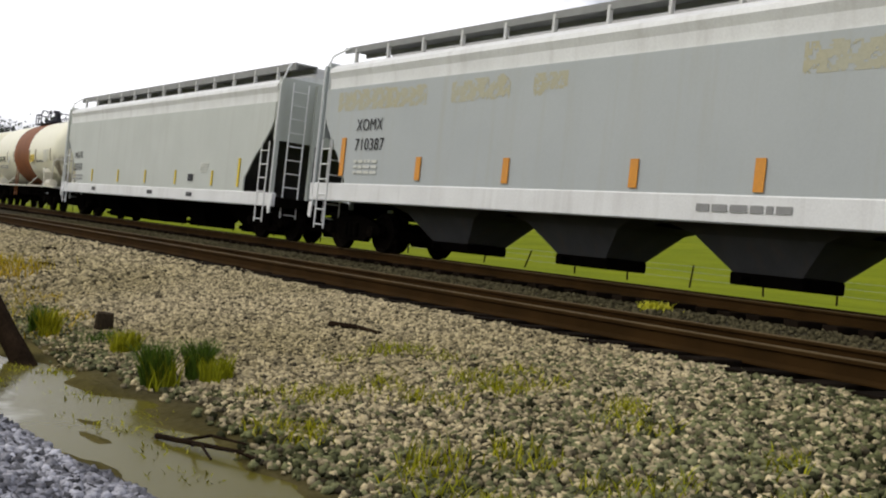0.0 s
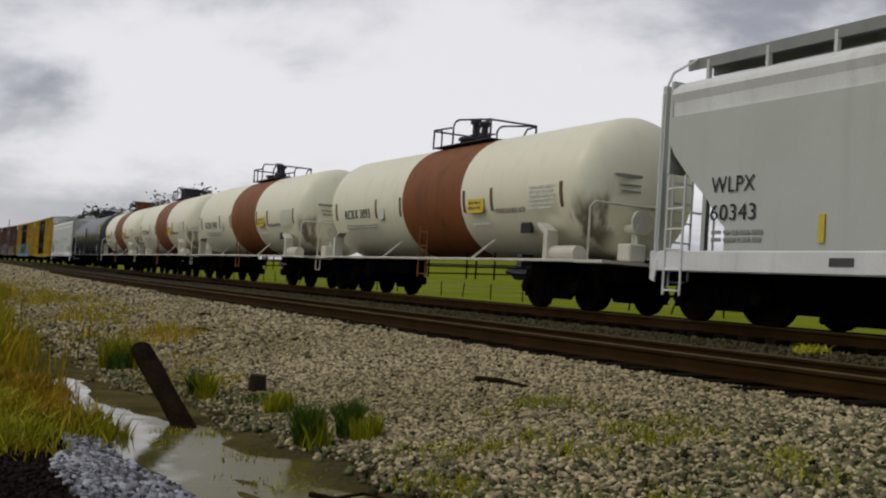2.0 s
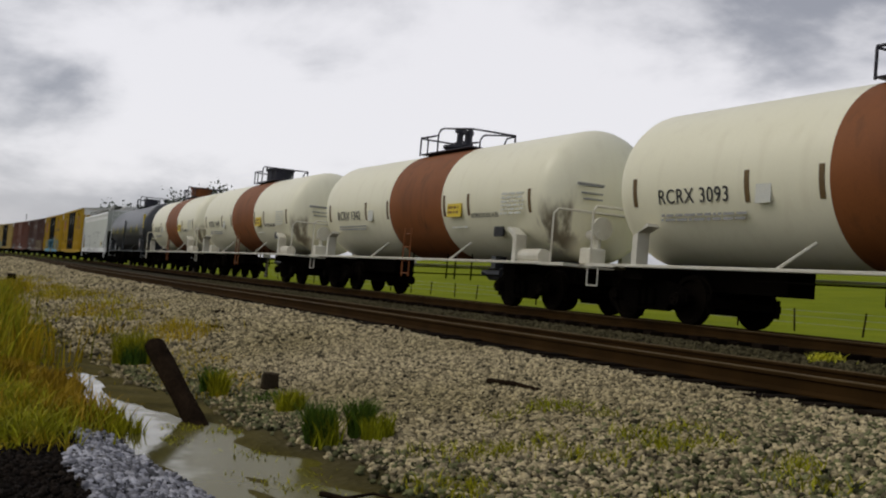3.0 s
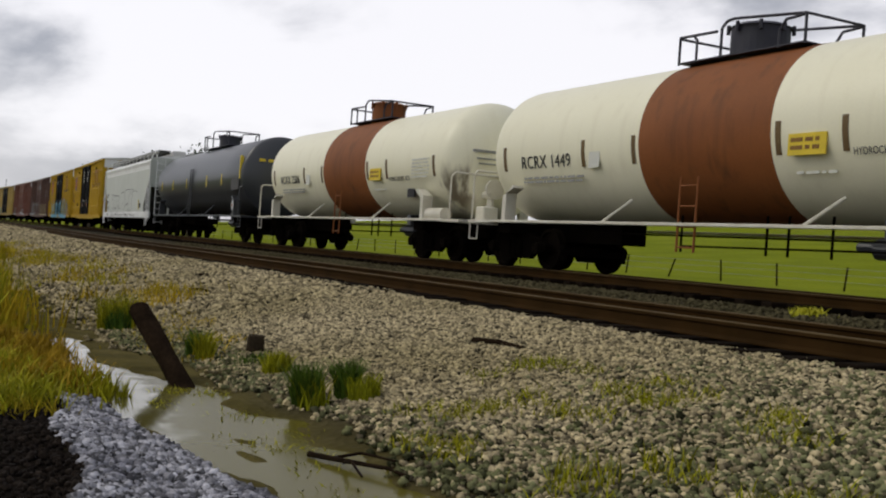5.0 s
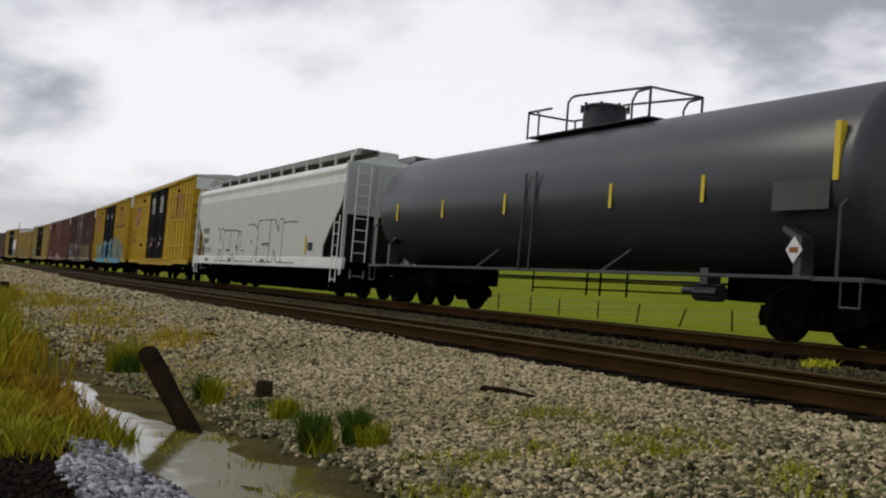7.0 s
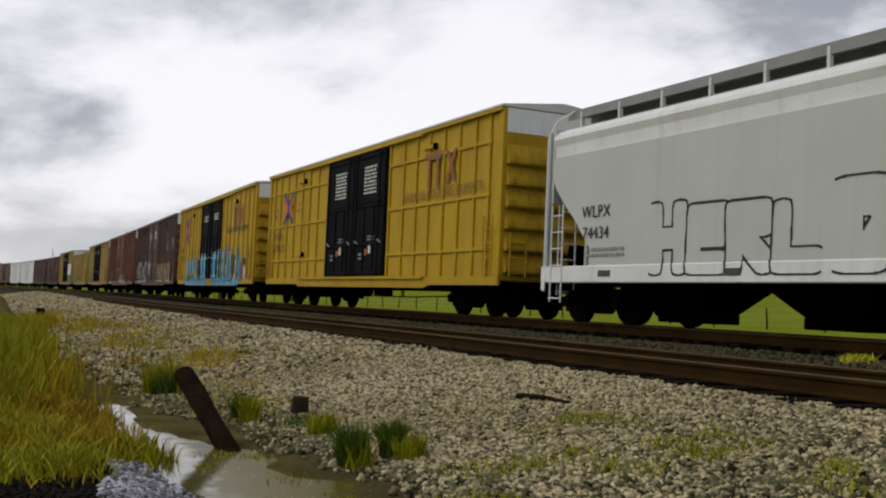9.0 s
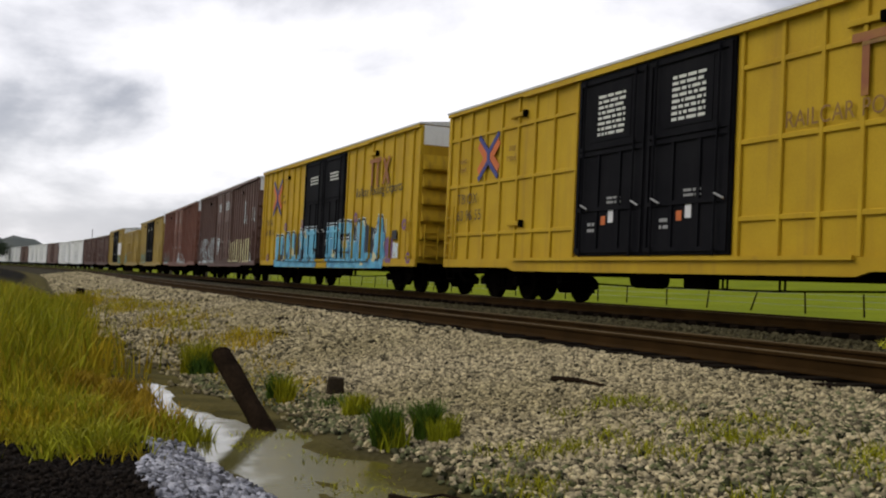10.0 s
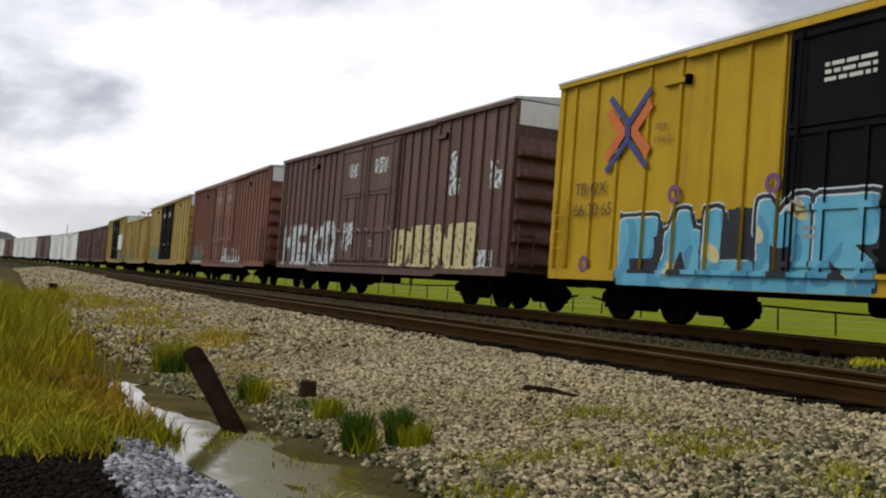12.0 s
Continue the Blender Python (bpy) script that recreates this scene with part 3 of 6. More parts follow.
def marks(x0, x1, y, z0, z1, rows, material, parent, name="small_lettering"):
    """Lines of lettering too small to read, as plain bars."""
    bm, rnd = bmesh.new(), random.Random(int(x0 * 77 + z0 * 31 + rows))
    h = (z1 - z0) / rows
    for i in range(rows):
        x = x0
        while x < x1 - 0.03:
            w = min(rnd.uniform(0.06, 0.30), x1 - x)
            box(bm, x, x + w, y - 0.003, y + 0.003, z1 - (i + 0.72) * h, z1 - (i + 0.2) * h)
            x += w + 0.05
    return tagged(part(name, bm, material, parent), kind="stuff")


def plate(name, x0, x1, z0, z1, y, material, parent, label="", thick=0.008):
    return part(name, box(bmesh.new(), x0, x1, y - thick, y + thick, z0, z1), material, parent, label)


# ---- the ways of the two tracks ----
TRAIN_Y, SIDING_Y, SIDING_Z = 13.08, 7.9, -0.215
BEND_X, BEND_L, BEND_W = -40.0, 230.0, 4.0


def drift(x):
    """How far the tracks have swung from their straight line at x: out, and back in a long left-hand curve."""
    u = np.clip((BEND_X - np.asarray(x, float)) / BEND_L, 0.0, 0.95)
    out = BEND_W * np.sin(np.pi * u) ** 1.2
    d = np.maximum(0.0, BEND_X - 0.95 * BEND_L - np.asarray(x, float))
    return out - 0.048 * d - d * d / 9000


def way(s, y0):
    """Place and heading (degrees) of a point s along a track."""
    return s, y0 + float(drift(s)), math.degrees(math.atan2(float(drift(s + 5) - drift(s - 5)), 10.0))


SPEED, T_REF = 13.68, 9.5


# ---- running gear, shared by all the cars ----
WHEEL_R = 0.43


def wheelset_mesh():
    bm = bmesh.new()
    for s in (-1, 1):
        prof = [(-0.07, 0), (-0.07, 0.11), (-0.03, 0.12), (-0.02, 0.34), (-0.07, 0.36), (-0.07, WHEEL_R), (0.05, WHEEL_R - 0.006),
                (0.055, WHEEL_R + 0.025), (0.08, WHEEL_R + 0.02), (0.08, 0.35), (0.03, 0.33), (0.03, 0.12), (0.08, 0.1), (0.08, 0)]
        t = bmesh.new()
        lathe(t, [(x * -s, r) for x, r in prof], 28)
        bmesh.ops.transform(t, matrix=Matrix.Translation((0, s * 0.75, 0)) @ Matrix.Rotation(radians(90), 4, "Z"), verts=t.verts)
        tmp = bpy.data.meshes.new("tmp")
        t.to_mesh(tmp)
        t.free()
        bm.from_mesh(tmp)
        bpy.data.meshes.remove(tmp)
    bar(bm, (0, -1.08, 0), (0, 1.08, 0), 0.08, 12)
    for s in (-1, 1):   # bolted bearing caps show that the wheels turn
        bar(bm, (0, s * 1.06, 0), (0, s * 1.16, 0), 0.12, 10)
        for k in range(3):
            a = radians(120 * k)
            bar(bm, (0.07 * math.cos(a), s * 1.15, 0.07 * math.sin(a)), (0.07 * math.cos(a), s * 1.19, 0.07 * math.sin(a)), 0.02, 6)
    return mesh_of("wheelset", bm, M["wheel"], True)


def side_frame_mesh():
    bm = bmesh.new()
    o = [(-1.12, 0.52), (-1.12, 0.40), (-0.98, 0.36), (-0.70, 0.36), (-0.52, 0.20), (0.52, 0.20), (0.70, 0.36), (0.98, 0.36), (1.12, 0.40), (1.12, 0.52),
         (0.95, 0.62), (0.45, 0.74), (-0.45, 0.74), (-0.95, 0.62)]
    prism(bm, o, -0.07, 0.07)
    for x in (-0.2, 0.0, 0.2):
        bar(bm, (x, -0.1, 0.30), (x, -0.1, 0.60), 0.075, 8)
    for x in (-0.89, 0.89):
        box(bm, x - 0.16, x + 0.16, -0.10, 0.10, 0.33, 0.55, 0.02)
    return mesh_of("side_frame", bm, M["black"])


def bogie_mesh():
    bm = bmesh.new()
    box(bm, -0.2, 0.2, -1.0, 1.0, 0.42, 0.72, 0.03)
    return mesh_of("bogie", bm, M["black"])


def brake_beam_mesh():
    bm = box(bmesh.new(), -0.02, 0.02, -0.85, 0.85, 0.32, 0.45)
    for y in (-0.75, 0.75):
        box(bm, -0.06, 0.04, y - 0.05, y + 0.05, 0.22, 0.55)
    return mesh_of("brake_beam", bm, M["black"])


ROLLING = []      # wheelsets to be turned


def bogie(car, x, turning=True):
    b = part("bogie", once("bogie", bogie_mesh), None, car, at=pose(x, 0, 0))
    for s in (-1, 1):
        part("brake_beam", once("brake_beam", brake_beam_mesh), None, b, at=pose(s * 1.38, 0, 0, 0, 0, 0 if s > 0 else 180))
        part("side_frame", once("side_frame", side_frame_mesh), None, b, at=pose(0, s * 0.99, 0, 0, 0, 180 if s > 0 else 0))
        w = part("wheelset", once("wheelset", wheelset_mesh), None, b, at=pose(s * 0.89, 0, WHEEL_R))
        if turning:
            ROLLING.append((w, s * 0.89))
    return b


def coupler_mesh():
    bm = bmesh.new()
    box(bm, -0.35, 0.42, -0.09, 0.09, 0.74, 0.94, 0.02)
    prism(bm, [(0.38, 0.70), (0.62, 0.72), (0.66, 0.98), (0.38, 0.98)], -0.16, 0.10)
    box(bm, 0.40, 0.56, -0.20, -0.10, 0.74, 0.95, 0.02)
    tube(bm, [(0.1, -0.45, 0.78), (0.25, -0.45, 0.55), (0.5, -0.42, 0.38), (0.8, -0.38, 0.42)], 0.025)
    bar(bm, (0.12, -1.35, 0.80), (0.12, -0.1, 0.86), 0.018)
    bar(bm, (0.12, -1.35, 0.80), (0.16, -1.38, 0.58), 0.018)
    return mesh_of("coupler", bm, M["black"])


def couplers(car, end):
    for s in (-1, 1):
        part("coupler", once("coupler", coupler_mesh), None, car, at=pose(s * end, 0, 0, 0, 0, 0 if s > 0 else 180))


def ladder(car, x, y, z0, z1, material, width=0.42, name="ladder", along="x"):
    bm = bmesh.new()
    d = (width / 2, 0) if along == "x" else (0, width / 2)
    for s in (-1, 1):
        bar(bm, (x + s * d[0], y + s * d[1], z0), (x + s * d[0], y + s * d[1], z1), 0.022, 6)
    z = z0 + 0.08
    while z < z1:
        bar(bm, (x - d[0], y - d[1], z), (x + d[0], y + d[1], z), 0.016, 6)
        z += 0.34
    return part(name, bm, material, car)


def spray(car, x0, x1, z0, z1, seed, fill, edge, depth, count, stroke=0.13, hollow=False, accent=None, word="", cell=0.035, rough=0.0, margin=0.055, name="spray_paint"):
    """Sprayed shapes with the mass of letters, laid over posts and panels alike (depth gives the face at x)."""
    rnd = np.random.RandomState(seed)
    nx, nz = int((x1 - x0) / cell), int((z1 - z0) / cell)
    X, Z = np.meshgrid(x0 + (np.arange(nx) + 0.5) * cell, z0 + (np.arange(nz) + 0.5) * cell, indexing="ij")
    dist, lines = np.full(X.shape, 9.0), np.zeros(X.shape, bool)
    w, h = (x1 - x0) / count, z1 - z0
    for i in range(count):
        a, t, pad = x0 + i * w, rnd.uniform(-0.05, 0.05), stroke + 0.09
        L, R, B, T, C = a + w * 0.17, a + w * 0.83, z0 + pad, z1 - pad - rnd.uniform(0, 0.15) * h, (z0 + z1) / 2 + rnd.uniform(-0.1, 0.1) * h
        forms = [[(L, B, L, T), (L, T, R, T), (R, T, R, C), (R, C, L, C)], [(L, B, (L + R) / 2, T), ((L + R) / 2, T, R, B), (L + 0.1, C, R - 0.1, C)],
                 [(L, T, L, B), (L, B, R, B)], [(L, B, L, T), (L, T, (L + R) / 2, C), ((L + R) / 2, C, R, T), (R, T, R, B)],
                 [(L, B, L, T), (L, T, R, T), (L, C, R, C), (L, B, R, B)], [(L, T, L, B), (L, T, R, T), (R, T, R, C), (R, C, L, C), (L, C, R, B)],
                 [(L, T, L, B), (L, B, R, B), (R, B, R, T)], [(R, T, L, T), (L, T, L, C), (L, C, R, C), (R, C, R, B), (R, B, L, B)]]
        one = np.full(X.shape, 9.0)
        H = (L + R) / 2
        named = {"F": [(L, B, L, T), (L, T, R, T), (L, C, R - 0.1, C)], "P": forms[0], "A": forms[1], "L": forms[2], "M": forms[3], "E": forms[4], "R": forms[5], "S": forms[7],
                 "W": [(L, T, L + 0.1 * w, B), (L + 0.1 * w, B, H, C), (H, C, R - 0.1 * w, B), (R - 0.1 * w, B, R, T)],
                 "H": [(L, B, L, T), (R, B, R, T), (L, C, R, C)], "N": [(L, B, L, T), (L, T, R, B), (R, B, R, T)], "K": [(L, B, L, T), (L, C, R, T), (L, C, R, B)],
                 "D": [(L, B, L, T), (L, T, H, T), (H, T, R, C), (R, C, H, B), (H, B, L, B)], "G": [(R, T, L, T), (L, T, L, B), (L, B, R, B), (R, B, R, C), (R, C, H, C)]}
        for p, q, r, s in (named[word[i]] if word else forms[rnd.randint(len(forms))]):
            p, r = p + t * (q - B), r + t * (s - B)
            dx, dz = r - p, s - q
            u = np.clip(((X - p) * dx + (Z - q) * dz) / (dx * dx + dz * dz + 1e-9), 0, 1)
            ex, ez = abs(X - p - u * dx), abs(Z - q - u * dz)
            one = np.minimum(one, 0.45 * np.hypot(ex, ez) + 0.55 * np.maximum(ex, ez))
        lines = np.where(one < stroke, abs(one - stroke) < 0.020, lines | (abs(one - stroke) < 0.017))
        dist = np.minimum(dist, one)
    kind = np.where(dist < stroke, 2, np.where(dist < stroke + margin, 1, 0))
    if hollow:
        kind = np.where(lines, 1, 0)
    if accent is not None:
        def moved(grid, di, dj):
            return np.roll(np.roll(grid, di, 0), dj, 1)
        solid = dist < stroke
        k1, k2, k3 = int(0.15 / cell), int(0.06 / cell), max(1, int(0.035 / cell))
        kind = np.where((kind == 0) & (moved(solid, k1, -k2)), 1, kind)             # drop shadow
        rim = (kind == 0) & (moved(kind > 0, 0, k3) | moved(kind > 0, -k3, 0)) & (Z > z0 + 0.55 * h)
        kind = np.where(rim, 4, kind)
        ground_tone = (kind == 0) & (Z < z1 - 0.34 - 0.10 * np.sin(X * 1.9 + seed)) & (X > x0 + 0.12) & (X < x1 - 0.12)
        kind = np.where(ground_tone, 1, kind)
        shine = solid & ~moved(solid, k3, -k3) & (Z > z0 + 0.3 * h)
        n2 = np.sin(X * 3.1 + seed) * np.sin(Z * 4.3 + X * 1.7)
        n3 = np.sin(X * 7.3 + 2 * np.sin(Z * 3.1)) + 0.6 * np.sin(X * 2.1 + Z * 2.0 + seed)
        deep = solid & (n3 + 2.4 * (z0 + 0.34 * h - Z) / h > 0.15)
        kind = np.where(deep, 5, kind)
        kind = np.where(solid & (n2 > 0.80), 3, kind)
        kind = np.where(shine, 4, kind)
        low = (Z < z0 + 0.22) & (X > x0 + 0.1) & (X < x1 - 0.1)                     # solid band along the foot
        kind = np.where(low & (kind < 2), np.where(np.sin(X * 5.3) > 0.4, 5, 2), kind)
    if rough:
        worn = np.sin(X * 17 + np.sin(Z * 9) * 2) * np.sin(Z * 13 + X * 5) + rnd.uniform(-0.6, 0.6, X.shape)
        kind = np.where(worn > 1.2 - rough * 1.6, 0, kind)
    pieces = [([], [], []) for _ in range(count if word else 1)]
    for i in range(nx):
        verts, faces, mats = pieces[min(len(pieces) - 1, int((i + 0.5) * cell / w)) if word else 0]
        j = 0
        while j < nz:
            k = kind[i, j]
            e = j
            a, b = x0 + i * cell, x0 + (i + 1) * cell
            y = depth((a + b) / 2, z0 + (j + 0.5) * cell) if k else 0.0
            while e < nz and kind[i, e] == k and (not k or depth((a + b) / 2, z0 + (e + 0.5) * cell) == y):
                e += 1
            if k:
                o = len(verts)
                verts += [(a, y - 0.005, z0 + j * cell), (b, y - 0.005, z0 + j * cell), (b, y - 0.005, z0 + e * cell), (a, y - 0.005, z0 + e * cell)]
                faces.append((o, o + 1, o + 2, o + 3))
                mats.append(k - 1)
            j = e
    for verts, faces, mats in pieces:
        me = bpy.data.meshes.new(name)
        me.from_pydata(verts, [], faces)
        for m in (edge, fill, accent or fill, M["spray_pale"], M["spray_deep"]):
            me.materials.append(m)
        me.polygons.foreach_set("material_index", mats)
        ob = part("painted_letter" if word else name, me, None, car, "sprayed letter" if word else "sprayed letter-like shapes")
        if rough or not word:
            tagged(ob, kind="stuff")


# ---- box cars ----
def boxcar(label, paint, posts, rails, door_paint, half=9.35, eave=4.85, turning=True, name="box_car", notice=(3.78, 4.12, 3)):
    car = thing(name, label, "box car", "cars of the freight train")
    W = 1.60
    bm = box(bmesh.new(), -half, half, -W + 0.06, W - 0.06, 0.86, eave)
    part("body", bm, paint, car)
    bm = bmesh.new()
    for s in (-1, 1):
        box(bm, -half, half, s * W - 0.05, s * W + 0.05, eave - 0.08, eave + 0.005)
    part("top_plate", bm, paint, car)
    roof = bmesh.new()
    o = [(-W - 0.065, eave + 0.007), (W + 0.065, eave + 0.007), (W + 0.065, eave + 0.055), (0.0, eave + 0.24), (-W - 0.065, eave + 0.055)]
    prism(roof, o, -half - 0.04, half + 0.04)
    bmesh.ops.transform(roof, matrix=Matrix.Rotation(radians(90), 4, "Z"), verts=roof.verts)
    part("roof", roof, M["roof"], car, "pale galvanised roof")
    # sill
    bm = bmesh.new()
    prism(bm, [(-half, 0.74), (-half, 0.95), (half, 0.95), (half, 0.74), (5.6, 0.74), (5.3, 0.66), (-5.3, 0.66), (-5.6, 0.74)], -W, -W + 0.07)
    prism(bm, [(-half, 0.74), (-half, 0.95), (half, 0.95), (half, 0.74), (5.6, 0.74), (5.3, 0.66), (-5.3, 0.66), (-5.6, 0.74)], W - 0.07, W)
    part("side_sill", bm, paint, car)
    bm = box(bmesh.new(), -half - 0.5, half + 0.5, -0.32, 0.32, 0.62, 0.86)
    for x in np.arange(-7.5, 7.6, 1.5):
        box(bm, x - 0.05, x + 0.05, -1.5, 1.5, 0.72, 0.86)
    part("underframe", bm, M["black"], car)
    # posts
    key = ("post", eave, paint.name)
    for x in posts:
        for s in (-1, 1):
            me = once(key, lambda: mesh_of("side_post", box(bmesh.new(), -0.045, 0.045, -0.06, 0.06, 0.95, eave - 0.08, 0.012), paint))
            part("side_post", me, None, car, at=pose(x, s * (W - 0.065), 0))
    for x in (-half + 0.07, half - 0.07):
        for s in (-1, 1):
            me = once(("corner", eave, paint.name), lambda: mesh_of("corner_post", box(bmesh.new(), -0.09, 0.09, -0.07, 0.07, 0.95, eave - 0.02, 0.015), paint))
            part("corner_post", me, None, car, at=pose(x, s * (W - 0.072), 0))
    for z in rails:
        for a, b in ((-half + 0.16, -2.6), (2.6, half - 0.55)):
            part("side_rail", box(bmesh.new(), a, b, -W + 0.015, -W + 0.07, z - 0.045, z + 0.045, 0.01), paint, car)
    # ends
    for s in (-1, 1):
        for z in np.arange(1.2, eave - 0.75, 0.50):
            bm = bmesh.new()
            prism(bm, [(0.0, z - 0.15), (0.18, z - 0.17), (0.20, z - 0.12), (0.18, z - 0.02), (0.02, z + 0.28), (0.0, z + 0.29)], -W + 0.10, W - 0.10)
            part("end_rib", mesh_of("end_rib", bm, M["yellow_end"] if paint is M["yellow"] else paint), None, car, at=pose(s * half, 0, 0, 0, 0, 0 if s > 0 else 180))
        bm = box(bmesh.new(), 0, 0.025, -W + 0.1, W - 0.1, eave - 0.58, eave - 0.02)
        part("end_fascia", mesh_of("end_fascia", bm, M["sill"]), None, car, "pale end panel under the roof", at=pose(s * half, 0, 0, 0, 0, 0 if s > 0 else 180))
        ladder(car, s * (half - 0.45), -W - 0.06, 0.95, 2.35 if s > 0 else 2.35, paint)
        ladder(car, s * (half + 0.20), -W + 0.40, 0.95, 1.95, paint, along="y")
        bm = box(bmesh.new(), min(s * (half + 0.17), s * (half + 0.30)), max(s * (half + 0.17), s * (half + 0.30)), 0.15, 0.55, 1.25, 1.75, 0.03)
        bar(bm, (s * (half + 0.30), 0.35, 1.5), (s * (half + 0.36), 0.35, 1.5), 0.26, 16)
        tube(bm, [(s * (half + 0.22), 0.35, 1.3), (s * (half + 0.22), 0.35, 0.7)], 0.03)
        part("hand_brake", bm, M["black"], car, "black hand brake wheel and housing")
        bm = bmesh.new()
        tube(bm, [(s * (half - 0.65), -W + 0.03, 0.8), (s * (half - 0.65), -W + 0.03, 0.42), (s * (half - 0.25), -W + 0.03, 0.42), (s * (half - 0.25), -W + 0.03, 0.8)], 0.02)
        part("step", bm, M["black"], car)
    if paint is M["yellow"]:
        for s in (-1, 1):
            e0, e1 = sorted((s * half, s * (half + 0.012)))
            part("end_wall", box(bmesh.new(), e0, e1, -W + 0.12, W - 0.12, 0.95, eave - 0.6), M["yellow_end"], car, "rust-stained yellow end wall, darkened for shade")
    # doors
    for s in (-1, 1):
        a, b = (-2.5, -0.02) if s < 0 else (0.02, 2.5)
        d = part("door", box(bmesh.new(), a, b, -W - 0.01, -W + 0.065, 1.0, eave - 0.14, 0.01), door_paint, car, "plug door with locking rods")
        for z in (1.10, 1.95, 3.10, 3.22, eave - 0.26):
            part("door_rail", box(bmesh.new(), a + 0.04, b - 0.04, -W - 0.05, -W - 0.012, z - 0.04, z + 0.04), door_paint, d)
        for x in (a + 0.08, a + 0.85, b - 0.85, b - 0.08):
            part("door_stile", box(bmesh.new(), x - 0.045, x + 0.045, -W - 0.045, -W - 0.012, 1.06, 3.15 if 0.2 < abs(x - (a + b) / 2) < 0.9 else eave - 0.2), door_paint, d)
        for x in (a + 0.32, b - 0.32):
            part("locking_rod", bar(bmesh.new(), (x, -W - 0.085, 0.98), (x, -W - 0.085, eave - 0.2), 0.024, 6), door_paint, d)
            part("rod_handle", bar(bmesh.new(), (x, -W - 0.10, 2.05), (x + 0.25, -W - 0.10, 1.95), 0.02, 6), M["inkgrey"], d)
        marks(a + 0.75, b - 0.75, -W - 0.02, *notice, M["fadeblue"] if door_paint is M["blackdoor"] else M["inkgrey"], d)
        marks(a + 0.5, a + 0.8, -W - 0.02, 1.45, 1.70, 2, M["inkgrey"], d)
        if rails:
            plate("sticker", a + 1.0, a + 1.16, 1.62, 1.80, -W - 0.014, M["orangemark"], d, "small orange sticker", 0.004)
            plate("sticker", a + 1.26, a + 1.44, 1.66, 1.92, -W - 0.014, M["white"], d, "small white sticker", 0.004)
            marks(a + 1.2, a + 1.7, -W - 0.02, 2.02, 2.2, 2, M["inkgrey"], d)
            plate("upper_panel", a + 0.55, b - 0.55, 3.34, eave - 0.36, -W - 0.016, M["blackdoor"], d, thick=0.006)
    part("door_track", box(bmesh.new(), -5.3, 5.3, -W - 0.07, -W, 0.90, 0.97), paint, car)
    for x, z in ((-5.35, 4.36), (5.35, 4.36)) + (((-5.35, 1.78),) if rails else ()):
        part("route_board", box(bmesh.new(), x - 0.34, x + 0.30, -W - 0.03, -W + 0.05, z - 0.05, z + 0.05, 0.01), paint, car)
        part("board_clip", box(bmesh.new(), x + 0.30, x + 0.40, -W - 0.05, -W + 0.05, z - 0.09, z + 0.08, 0.01), M["black"], car)
    part("door_track", box(bmesh.new(), -5.0, 5.0, -W - 0.07, -W + 0.05, eave - 0.13, eave - 0.07), paint, car)
    # under-gear
    bm = bmesh.new()
    bar(bm, (-1.2, -0.9, 0.55), (-0.3, -0.9, 0.55), 0.17, 12)
    box(bm, 0.6, 1.2, -1.1, -0.7, 0.42, 0.7, 0.03)
    tube(bm, [(-6, -0.5, 0.5), (-2, -0.6, 0.42), (2.5, -0.6, 0.42), (6, -0.5, 0.5)], 0.02)
    for x in (-3.4, 2.2, 3.6):
        tube(bm, [(x, -1.45, 0.72), (x, -1.45, 0.42), (x + 0.12, -1.45, 0.42), (x + 0.12, -1.45, 0.72)], 0.02)
    part("brake_gear", bm, M["black"], car)
    for x in (-6.9, 6.9):
        bogie(car, x, turning)
    couplers(car, half + 0.45)
    return car


def post_depth(posts, W=1.60):
    def depth(x, z):
        if 0.89 < z < 0.98 and abs(x) < 5.3:
            return -W - 0.071
        if z < 0.96:
            return -W - 0.001
        if abs(x) < 2.5:
            u = abs(x) - 0.02
            proud = min(abs(z - k) for k in (1.10, 1.95)) < 0.045 or min(abs(u - k) for k in (0.08, 0.85, 1.63, 2.40)) < 0.05
            return -W - (0.052 if proud else 0.012)
        return -W - 0.012 if min(abs(x - p) for p in posts) < 0.05 else -W + 0.058
    return depth


